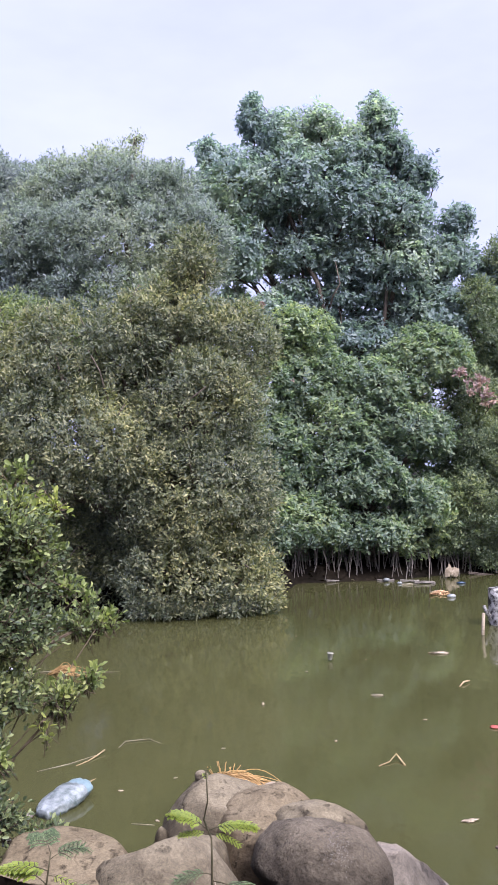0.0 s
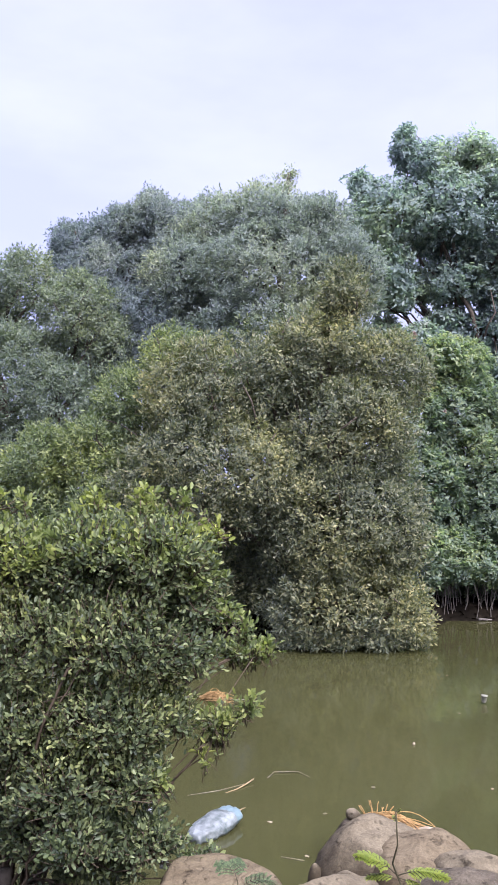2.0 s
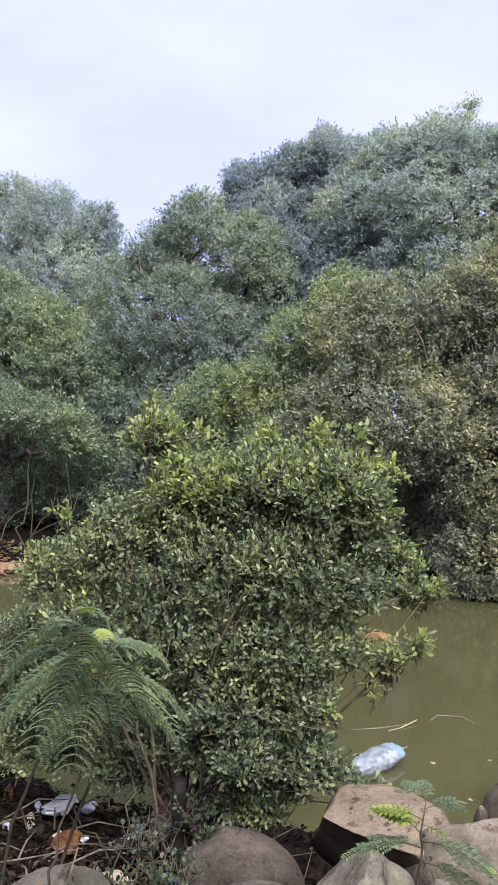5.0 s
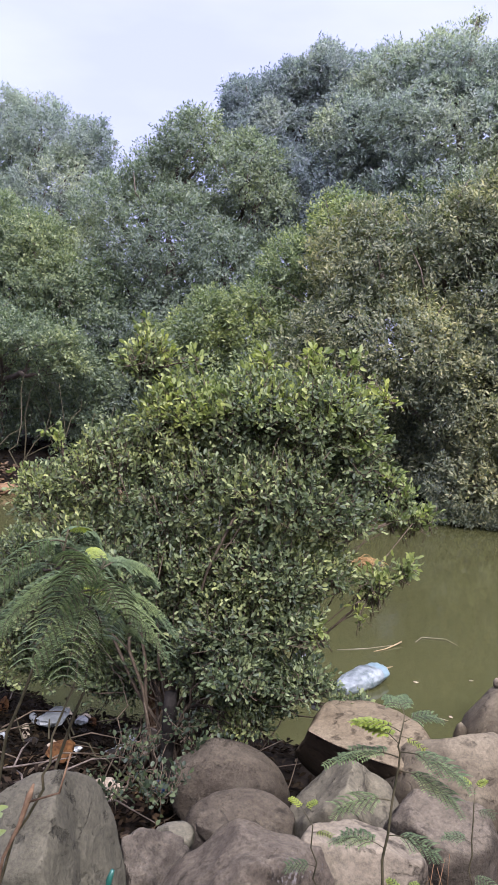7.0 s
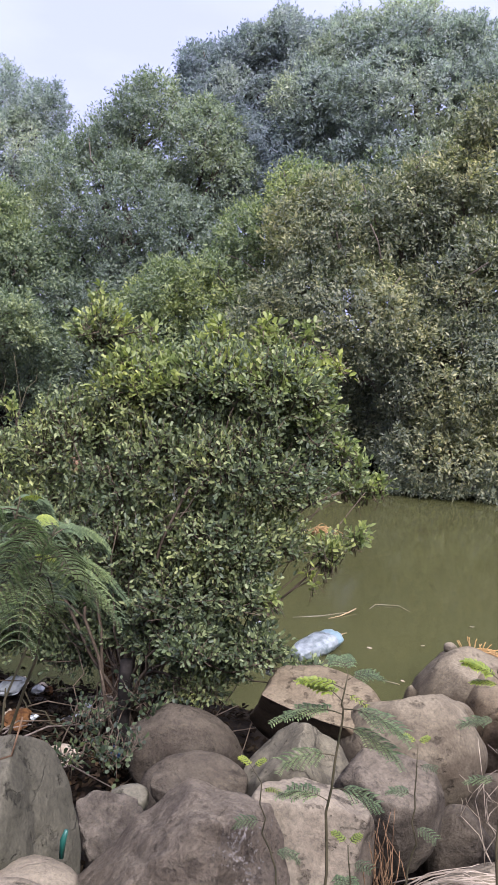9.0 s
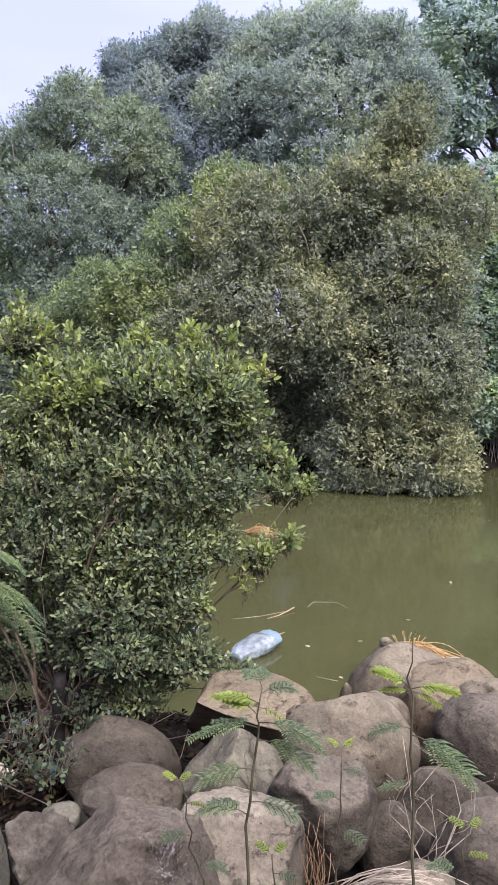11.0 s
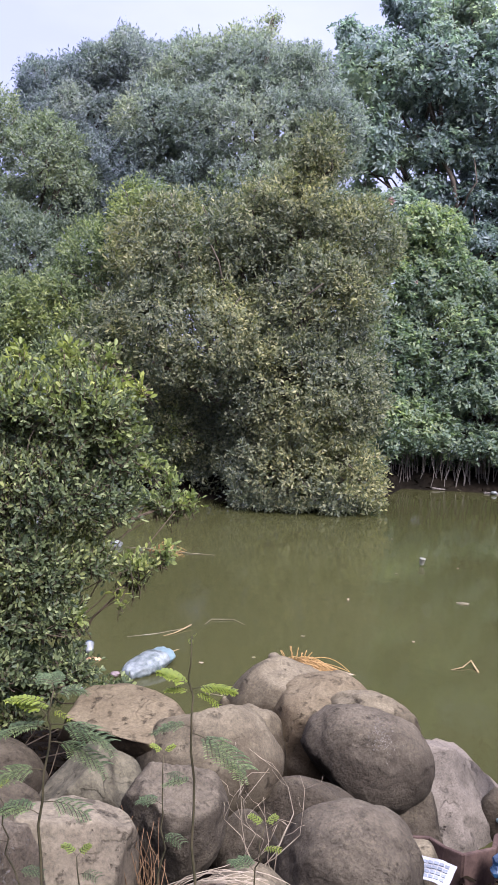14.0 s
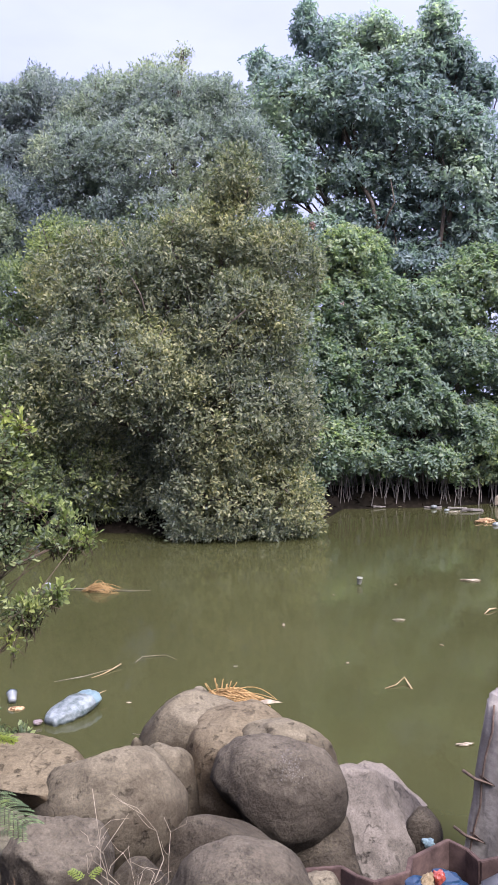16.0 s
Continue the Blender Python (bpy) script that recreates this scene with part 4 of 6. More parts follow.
def sprigs(name, lobes, count, per, reach, length, width, mat, parent, seed, low=-0.7, rough=0.14, inner=0.3, singles=0):
    """Twigs with leaves in pairs along them; returns the twigs' paths too."""
    rng = np.random.default_rng(seed)
    c, out = clumps(lobes, count, rng, low, inner, rough, 0.10, 9.0)
    ax = unit(out * 0.7 + np.array([0, 0, 0.6]) + rng.normal(0, 0.35, (count, 3)))
    c = c - ax * reach * 0.4
    at = np.array(parent.location)
    s = np.tile(np.linspace(0.15, 1.0, per), count)
    n = count * per
    cc, aa = np.repeat(c, per, 0), np.repeat(ax, per, 0)
    side = unit(np.cross(aa, np.repeat(rng.normal(0, 1, (count, 3)), per, 0) + rng.normal(0, 0.5, (n, 3))))
    side[1::2] *= -1
    pos = cc + aa * (s * reach)[:, None] + rng.normal(0, 0.008, (n, 3))
    along = unit(side * (1.15 - 0.7 * s)[:, None] + aa * (0.35 + 0.6 * s)[:, None] + rng.normal(0, 0.22, (n, 3)))
    normal = unit(np.repeat(out, per, 0) * 0.75 + np.array([0, 0, 0.5]) + rng.normal(0, 0.5, (n, 3)))
    keep = pos[:, 2] > 0.12
    size = rng.uniform(0.65, 1.2, n)
    if singles:
        # the leaves of the front twigs are leaves of their own, on one shared blade
        front = np.argsort(np.where(keep, pos[:, 1], 99.0))[:singles]
        keep[front] = False
        blade = leaf_mesh("leaf", np.zeros((1, 3)), np.array([(0.0, 1.0, 0.0)]), np.array([(0.0, 0.0, 1.0)]), np.array([length]), np.array([width]), MAT_BUSH_LEAF, True)
        for i in front:
            fy = unit(along[i])
            fx = unit(np.cross(fy, normal[i]))
            fz = np.cross(fx, fy)
            ob = part_mesh("leaf", blade, parent)
            m = np.eye(4)
            m[:3, 0], m[:3, 1], m[:3, 2], m[:3, 3] = fx * size[i], fy * size[i], fz * size[i], pos[i] - at
            ob.matrix_local = Matrix(m.tolist())
    me = leaf_mesh(name, (pos - at)[keep], along[keep], normal[keep], (length * size)[keep], (width * size)[keep], mat, True)
    part_mesh(name, me, parent)
    return [(np.stack([p - at, p - at + a * reach * 0.5, p - at + a * reach]), np.array([0.0035, 0.0025, 0.0015])) for p, a in zip(c - ax * 0.02, ax)]


BUSH_LOBES = [
    ((-0.86, 7.50, 2.72), (0.14, 0.23, 0.17)), ((-0.56, 7.50, 2.43), (0.32, 0.32, 0.24)), ((-0.14, 7.50, 2.46), (0.29, 0.31, 0.24)), ((0.24, 7.50, 2.48), (0.27, 0.31, 0.23)),
    ((0.41, 7.60, 2.32), (0.13, 0.22, 0.24)), ((-0.93, 7.40, 2.10), (0.35, 0.33, 0.26)), ((-1.42, 7.50, 1.88), (0.31, 0.27, 0.19)), ((-0.45, 7.40, 2.02), (0.40, 0.36, 0.29)),
    ((0.06, 7.40, 2.02), (0.36, 0.35, 0.28)), ((0.33, 7.60, 2.00), (0.18, 0.27, 0.21)), ((0.57, 8.20, 1.89), (0.15, 0.15, 0.06)), ((-1.12, 7.30, 1.67), (0.36, 0.30, 0.23)),
    ((-0.56, 7.30, 1.62), (0.35, 0.34, 0.26)), ((-0.01, 7.30, 1.68), (0.33, 0.32, 0.24)), ((0.27, 7.50, 1.64), (0.19, 0.23, 0.14)), ((0.56, 7.60, 1.62), (0.11, 0.13, 0.03)),
    ((-0.15, 7.20, 1.37), (0.26, 0.29, 0.22)), ((0.17, 7.30, 1.35), (0.18, 0.24, 0.16)), ((-0.03, 7.10, 1.14), (0.19, 0.24, 0.15)), ((0.26, 7.30, 1.09), (0.19, 0.23, 0.14)),
    ((0.50, 7.40, 0.94), (0.09, 0.15, 0.06)),
    ((-0.33, 7.45, 1.07), (0.28, 0.30, 0.31)), ((-0.02, 7.45, 0.90), (0.21, 0.20, 0.18)), ((-0.49, 7.40, 1.42), (0.23, 0.21, 0.18)), ((-1.52, 7.75, 1.05), (0.30, 0.34, 0.37)), ((-1.01, 7.65, 1.30), (0.25, 0.25, 0.25)), ((-0.11, 7.30, 0.79), (0.21, 0.15, 0.10)),
    ((-1.86, 7.90, 1.25), (0.43, 0.37, 0.31)), ((-1.97, 7.95, 0.73), (0.40, 0.36, 0.32)), ((-1.17, 7.70, 0.98), (0.22, 0.24, 0.26)), ((-0.88, 7.55, 1.01), (0.17, 0.19, 0.21)), ((-1.53, 7.85, 0.72), (0.31, 0.26, 0.21))]
bush = thing("bush", (-0.60, 7.45, 0.25), "leafy green mangrove bush with crooked thin stems on the bank", "bush")
twigs = sprigs("foliage", BUSH_LOBES, 9600, 11, 0.14, 0.034, 0.0170, MAT_BUSH, bush, 301, singles=290)
LOW_LOBES = [((-1.13, 7.70, 0.70), (0.23, 0.20, 0.18)), ((-0.77, 7.50, 0.99), (0.15, 0.20, 0.24)), ((-1.65, 7.90, 0.66), (0.31, 0.27, 0.23)), ((-1.76, 7.85, 0.98), (0.31, 0.29, 0.27))]
twigs += sprigs("low_foliage", LOW_LOBES, 1400, 11, 0.14, 0.034, 0.0170, MAT_BUSH, bush, 307)
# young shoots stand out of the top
SHOOTS = [(-1.02, 7.50, 2.73), (-0.89, 7.50, 2.94), (-0.79, 7.50, 2.82), (-0.56, 7.50, 2.78), (-0.22, 7.50, 2.69), (-0.12, 7.50, 2.75), (0.14, 7.50, 2.79), (0.24, 7.50, 2.75), (0.36, 7.55, 2.79), (0.43, 7.60, 2.70), (0.53, 7.60, 2.62), (0.56, 7.70, 2.17), (0.57, 8.20, 2.01), (0.70, 8.20, 1.89), (0.72, 8.25, 1.90), (0.71, 7.60, 1.68), (0.50, 7.50, 1.45), (0.30, 7.30, 1.37), (-1.47, 7.50, 2.25), (-1.67, 7.50, 1.98)]
twigs += sprigs("shoot_foliage", [(c, (0.06, 0.06, 0.07)) for c in SHOOTS], 170, 9, 0.15, 0.046, 0.022, MAT_BUSH_BRIGHT, bush, 305)
# Young tips plus brighter upper and right lobes: sunlight put into leaf colour.
twigs += sprigs("bright_top_foliage", [(c, r) for c, r in BUSH_LOBES if c[2] > 2.2 or c[0] > 0.5], 700, 10, 0.15, 0.042, 0.0205, MAT_BUSH_BRIGHT, bush, 306, low=0.0, inner=0.0)
rng = np.random.default_rng(302)
b0 = np.array(bush.location)
for k, (c, r) in enumerate(BUSH_LOBES + [(c, (0.06, 0.06, 0.1)) for c in SHOOTS]):
    root = b0 + np.array((rng.uniform(-0.16, 0.16), rng.uniform(-0.1, 0.1), 0.0))
    if k >= len(BUSH_LOBES):
        root = np.array(min((b for b, _ in BUSH_LOBES), key=lambda b: np.linalg.norm(np.array(b) - c)))
    p, rad = bent(root, np.array(c), 0.012 if k < len(BUSH_LOBES) else 0.005, 0.006 if k < len(BUSH_LOBES) else 0.003, rng, 0.35 if k < len(BUSH_LOBES) else 0.12, 10)
    p[:, 2] += np.sin(np.linspace(0, np.pi, 10)) * (0.40 if k < len(BUSH_LOBES) else 0.0) * np.hypot(c[0] - root[0], c[1] - root[1])
    paths = [(p - b0, rad)]
    for _ in range(7 if k < len(BUSH_LOBES) else 2):
        i = int(rng.integers(3, 10))
        d = unit(rng.normal(0, 1, 3) + (0, -0.2, 0.4))
        q, s = bent(p[i], np.array(c) + d * np.array(r) * 0.92, rad[i] * 0.55, 0.003, rng, 0.3, 6)
        paths.append((q - b0, s))
    part_mesh("stem", tubes("stem", paths, MAT_TWIG, 5), bush)
tagged(part_mesh("fine_twig", tubes("fine_twig", twigs, MAT_TWIG, 3), bush), kind="stuff")

# ---- feathery saplings ----


def feather(base, way, up, length, pairs, rng, droop=0.5, leaflets=11, spread=0.48, hang=0.35):
    """One twice-feathered leaf: leaflet places, ways and normals, and its midribs."""
    way, up = unit(np.array(way, float)), np.array(up, float)
    side = unit(np.cross(way, up))
    up = np.cross(side, way)
    t = np.linspace(0, 1, 8)
    rib = base + way * (t * length)[:, None] - np.array([0, 0, 1.0]) * (droop * length * t ** 2)[:, None]
    ribs = [(rib, np.linspace(0.0028, 0.0012, 8) * (length / 0.22))]
    P, A, N = [], [], []
    for k in range(pairs):
        f = 0.22 + 0.78 * (k + 0.5) / pairs
        p0 = base + way * f * length - np.array([0, 0, 1.0]) * droop * length * f ** 2
        for sg in (-1, 1):
            d = unit(side * sg * 0.9 + way * 0.55 + up * rng.uniform(-0.05, 0.15))
            pl = length * spread * (1 - 0.45 * abs(f - 0.5)) * rng.uniform(0.85, 1.1)
            s = np.linspace(0.06, 1, leaflets)
            q = p0 + d * (s * pl)[:, None] - np.array([0, 0, 1.0]) * (hang * pl * s ** 2)[:, None]
            ribs.append((q[[0, leaflets // 2, -1]], np.array([0.0011, 0.0009, 0.0006])))
            o = unit(np.cross(d, up))
            for g in (-1, 1):
                P.append(q)
                A.append(np.tile(unit(o * g + d * 0.35 - up * 0.1), (leaflets, 1)))
                N.append(np.tile(up, (leaflets, 1)))
    return np.concatenate(P), np.concatenate(A), np.concatenate(N), ribs


def sapling(path, radius, leaves, label, seed, mat=MAT_FEATHER, leaflets=11, droop=0.45, hang=0.35, fine=1.0):
    """leaves: (how far up the stem, compass degrees, length, pairs, lift, young)."""
    rng = np.random.default_rng(seed)
    path = np.array(path, float)
    base = path[0].copy()
    ob = thing("sapling", base, label, "sapling", "feathery saplings on the bank")
    t = np.linspace(0, 1, 14)
    seg = np.linspace(0, 1, len(path))
    p = np.stack([np.interp(t, seg, path[:, k]) for k in range(3)], 1)
    p[1:-1] += rng.normal(0, 0.006, (12, 3))
    part_mesh("stem", tubes("stem", [(p - base, np.linspace(radius, radius * 0.35, 14))], MAT_STEM, 6), ob)
    for f, az, length, pairs, lift, young in leaves:
        q = np.array([np.interp(f, t, p[:, k]) for k in range(3)])
        way = (math.sin(radians(az)), math.cos(radians(az)), lift)
        P, A, N, ribs = feather(q - base, way, (0, 0, 1), length, pairs, rng, droop if not young else 0.38, leaflets, 0.24 if young else 0.44 * fine, hang)
        n = len(P)
        ll = 0.09 * fine * length * rng.uniform(0.8, 1.15, n)
        leaf = part_mesh("leaf", leaf_mesh("leaf", P, A, N, ll, ll * 0.36, MAT_YOUNG if young else mat), ob)
        part_mesh("midrib", tubes("midrib", ribs, MAT_STEM, 4), leaf)
    return ob


sapling([(1.25, 4.62, 1.22), (1.238, 4.6, 1.658), (1.236, 4.6, 1.842), (1.245, 4.6, 1.99), (1.251, 4.6, 2.051), (1.257, 4.6, 2.121)], 0.0040,
        [(0.42, 285, 0.100, 7, 0.3, False), (0.46, 80, 0.095, 6, 0.2, False), (0.55, 250, 0.105, 7, 0.25, False), (0.66, 80, 0.11, 8, 0.0, False), (0.74, 285, 0.13, 9, 0.1, False), (0.78, 75, 0.12, 8, 0.1, False), (0.86, 300, 0.11, 8, 0.5, True), (0.92, 280, 0.10, 7, 0.35, True), (0.97, 60, 0.075, 6, 0.6, False), (1.0, 330, 0.075, 7, 0.7, False), (0.90, 100, 0.05, 4, 0.1, True)],
        "thin feathery sapling between the boulders", 401)
sapling([(1.60, 4.62, 1.22), (1.581, 4.6, 1.727), (1.561, 4.6, 1.923), (1.551, 4.6, 2.061), (1.547, 4.6, 2.152), (1.544, 4.6, 2.269)], 0.0038,
        [(0.80, 290, 0.090, 11, 0.75, True), (0.80, 75, 0.092, 11, 0.35, True), (0.78, 285, 0.06, 7, 0.3, True), (0.79, 95, 0.055, 7, 0.0, True), (0.60, 100, 0.115, 10, -0.05, False), (0.62, 275, 0.07, 7, 0.2, False), (0.45, 285, 0.06, 5, 0.2, False), (0.97, 330, 0.022, 4, 2.0, True), (0.99, 60, 0.02, 4, 2.0, True)],
        "slender sapling with bright young feathery leaves", 402)


def fern_crown(path, radius, seed, label, size, count, low=0.4):
    """A sapling whose long leaves rise from the stem's top and hang down."""
    r = np.random.default_rng(seed)
    rows = []
    for i in range(count):
        f = low + (1 - low) * (i + 0.5) / count
        rows.append((f, (137.5 * i + float(r.uniform(-30, 30))) % 360, size * float(r.uniform(0.75, 1.1)) * (1.15 - 0.35 * f) * (0.5 if i == count - 1 else 1), 12, float(r.uniform(0.05, 0.9)), i == count - 1))
    sapling(path, radius, rows, label, seed, leaflets=17, droop=0.85, hang=0.65, fine=0.72)


fern_crown([(0.250, 4.62, 1.300), (0.346, 4.63, 1.600), (0.429, 4.62, 1.783), (0.450, 4.62, 1.874), (0.487, 4.70, 2.183), (0.520, 4.72, 2.300)], 0.0045, 403, "feathery grey-green sapling with drooping leaves beside a boulder", 0.235, 11, 0.80)
fern_crown([(-0.141, 5.15, 1.094), (-0.077, 5.15, 1.527), (0.082, 5.15, 1.97), (0.139, 5.15, 2.262)], 0.007, 404, "tall feathery sapling with grey-green drooping leaves", 0.27, 15, 0.72)
fern_crown([(0.137, 5.05, 1.221), (0.19, 5.05, 1.611), (0.30, 5.05, 1.95), (0.35, 5.05, 2.12)], 0.006, 405, "feathery sapling with hanging leaves by the tall boulder", 0.22, 8, 0.76)

for k, (x, y, z0, z1, lean) in enumerate([(1.13, 4.95, 1.15, 1.69, -0.16), (1.36, 5.2, 1.15, 1.72, -0.01), (1.62, 4.9, 1.25, 1.72, 0.06), (1.29, 4.8, 1.2, 1.64, -0.04)]):
    sapling([(x, y, z0), (x + lean * 0.5, y, (z0 + z1) / 2), (x + lean, y, z1)], 0.004,
            [(0.6, 70 + 40 * k, 0.07, 6, 0.3, False), (0.75, 250 + 30 * k, 0.075, 6, 0.4, False), (0.9, 100, 0.06, 6, 0.6, k % 2 == 0), (1.0, 290, 0.055, 5, 0.9, True), (1.0, 40, 0.05, 5, 1.0, True)],
            "small feathery seedling growing between the boulders", 410 + k)

# ---- things afloat ----


def stick(path, radius, mat, label, name="stick", category="stick"):
    p = np.array(path, float)
    base = p[0].copy()
    ob = new(name, tubes(name, [(p - base, np.array(radius) * 0.65)], mat, 7))
    ob.location = base
    return tagged(ob, label, category)


stick([(-0.19, 11.25, 0.0), (-0.10, 11.36, 0.008), (-0.04, 11.50, 0.014), (0.015, 11.62, 0.03)], [0.007, 0.009, 0.011, 0.013], MAT_STICK_PALE, "pale orange stick floating on the pond")
stick([(-0.53, 11.11, -0.002), (-0.27, 11.30, 0.0), (-0.06, 11.54, 0.002)], [0.008, 0.01, 0.006], MAT_STICK_WET, "dark wet stick floating on the pond")
stick([(0.13, 11.77, 0.0), (0.17, 11.94, 0.01), (0.41, 12.01, 0.01), (0.55, 11.89, 0.0)], [0.006, 0.009, 0.008, 0.004], MAT_STICK_WET, "thin bent twig floating on the pond")
stick([(2.69, 11.15, 0.0), (2.80, 11.22, 0.015), (2.89, 11.37, 0.04), (2.94, 11.16, 0.0)], [0.010, 0.009, 0.012, 0.016], MAT_STICK_PALE, "forked pale twig floating on the pond")

from mathutils.bvhtree import BVHTree
# ---- stilt roots, stump, posts and litter of the far bank ----
rng = np.random.default_rng(501)
at = np.array(stilt_low.location)
for k in range(150):
    x = 1.6 + 6.55 * (k + rng.uniform(-0.5, 0.5)) / 150
    y = np.interp(x, [1.6, 2.5, 5.3, 7.4, 9], [23.7, 24.15, 24.6, 25.6, 26.4]) + rng.uniform(-0.15, 0.55)
    top = (x + rng.normal(0, 0.14), y + rng.uniform(-0.05, 0.25), rng.uniform(0.75, 1.35))
    p, r = bent((x, y, -0.25), top, rng.uniform(0.010, 0.019), rng.uniform(0.007, 0.014), rng, 0.16, 6)
    part_mesh("stilt_root", tubes("stilt_root", [(p - at, r)], MAT_ROOT, 6), stilt_low)


def lump(name, at, size, turn, mat, label, category, seed, lumpy=0.3, smooth=True, sub=3, group=""):
    """A small irregular thing: crumpled plastic, husk, clod."""
    bm = bmesh.new()
    bmesh.ops.create_icosphere(bm, subdivisions=sub, radius=0.5)
    v = np.array([q.co[:] for q in bm.verts])
    n = unit(v)
    f = 1 + lumpy * wavy(n, 2.6, seed) + 0.5 * lumpy * wavy(n, 7.0, seed + 1)
    for q, c in zip(bm.verts, v * f[:, None] * np.array(size)):
        q.co = c
    ob = part(name, bm, mat, None, "", smooth)
    ob.matrix_world = pose(*at, *turn)
    return tagged(ob, label, category, group)


def board(at, size, turn, mat, label, seed, name="plank", category="plank", group=""):
    """A worn board with uneven ends and rounded edges."""
    r = np.random.default_rng(seed)
    bm = bmesh.new()
    bmesh.ops.create_cube(bm, size=1.0)
    bmesh.ops.subdivide_edges(bm, edges=bm.edges[:], cuts=3, use_grid_fill=True)
    for q in bm.verts:
        q.co = Vector((q.co.x * size[0], q.co.y * size[1], q.co.z * size[2])) + Vector(r.normal(0, 0.05, 3)) * min(size) * 1.5
        q.co.z += 0.04 * size[0] * math.sin(q.co.x / size[0] * 2.2 + seed)
    bmesh.ops.bevel(bm, geom=[e for e in bm.edges if e.calc_face_angle(0) > 1.0], offset=min(size) * 0.2, segments=1, affect="EDGES")
    ob = part(name, bm, mat, None, "", False)
    ob.matrix_world = pose(*at, *turn)
    return tagged(ob, label, category, group)


LITTER = "litter of the far bank"
for k, (x, y, l, w, tz, m) in enumerate([(4.0, 24.25, 0.5, 0.09, 10, MAT_STICK_WET), (4.6, 24.1, 0.42, 0.1, -8, MAT_ROOT), (5.15, 23.9, 0.45, 0.08, -14, MAT_CONCRETE), (5.45, 23.55, 0.5, 0.07, 5, MAT_ROOT), (3.3, 24.1, 0.34, 0.08, 20, MAT_ROOT),
                                         (7.2, 25.1, 0.7, 0.12, 3, MAT_BARK), (7.9, 25.3, 0.6, 0.16, -6, MAT_ROOT), (5.0, 23.35, 0.3, 0.06, 25, MAT_STICK_WET), (8.5, 25.6, 0.8, 0.14, 8, MAT_BARK)]):
    board((x, y, 0.02), (l, w, 0.05), (0, 3, tz), m, "weathered board lying at the water's edge", 520 + k, group=LITTER)
lump("foam_scrap", (6.3, 24.5, 0.16), (0.24, 0.10, 0.30), (0, -20, 10), MAT_STRAW_PALE, "torn white foam sheet leaning on the roots", "foam", 531, 0.7, False, 3, LITTER)
lump("foam_scrap", (4.6, 24.0, 0.05), (0.16, 0.12, 0.10), (0, 0, 0), MAT_PLASTIC, "white foam scrap among the roots", "foam", 532, 0.2, True, 2, LITTER)
lump("plastic_cup", (5.62, 21.4, 0.02), (0.20, 0.14, 0.10), (0, 0, 20), MAT_PLASTIC, "white plastic cup floating on its side", "cup", 533, 0.08, True, 3, LITTER)
lump("foam_scrap", (4.86, 23.6, 0.02), (0.13, 0.10, 0.07), (0, 0, 0), MAT_PLASTIC, "small white scrap floating by the boards", "foam", 534, 0.15, True, 2, LITTER)
lump("orange_wrapper", (5.43, 21.8, 0.02), (0.40, 0.22, 0.12), (0, 0, 8), MAT_SACK, "heap of orange-brown waste floating on the pond", "wrapper", 535, 0.8, False, 3, LITTER)
lump("plastic_scrap", (6.3, 23.5, 0.02), (0.24, 0.14, 0.06), (0, 0, 0), MAT_BLUE_PL, "blue plastic scrap near the far bank", "plastic", 536, 0.3, False, 2, LITTER)
lump("foam_scrap", (5.5, 22.2, 0.01), (0.20, 0.07, 0.04), (0, 0, -12), MAT_STRAW_PALE, "pale scrap floating on the pond", "scrap", 537, 0.7, False, 3, LITTER)
stick([(5.23, 17.3, -0.3), (5.24, 17.3, 0.05), (5.26, 17.3, 0.36)], [0.045, 0.045, 0.042], MAT_STRAW_PALE, "short pale wooden stake standing in the water", "stake", "stake")


def dead_stump():
    ob = thing("stump", (5.75, 18.2, -0.80), "bleached dead tree stump standing in the pond", "stump")
    r = np.random.default_rng(541)
    z = np.linspace(0, 1.45, 10)
    p = np.stack([0.03 * np.sin(z * 3), 0 * z, z], 1)
    v, f = tube_data([(p, 0.22 - 0.05 * z + r.normal(0, 0.012, 10))], 14)
    v = v + unit(v * np.array([1, 1, 0.001])) * (0.03 * wavy(v, 7.0, 3))[:, None]
    part_mesh("trunk", mesh_of("trunk", v, f, MAT_BLEACHED, True), ob)
    for a, h in ((40, 1.0), (200, 0.8)):
        q = np.array([0, 0, h])
        e = q + np.array([math.cos(radians(a)) * 0.3, math.sin(radians(a)) * 0.3, 0.35])
        part_mesh("limb", tubes("limb", [bent(q, e, 0.06, 0.03, r, 0.2, 5)], MAT_BLEACHED, 7), ob)


MAT_BLEACHED = plain_material("bleached_wood", (0.020, 0.017, 0.014), (0.34, 0.33, 0.31), 7.0, 0.85, 0.8, 0.0, 0.02, 0.07)
dead_stump()

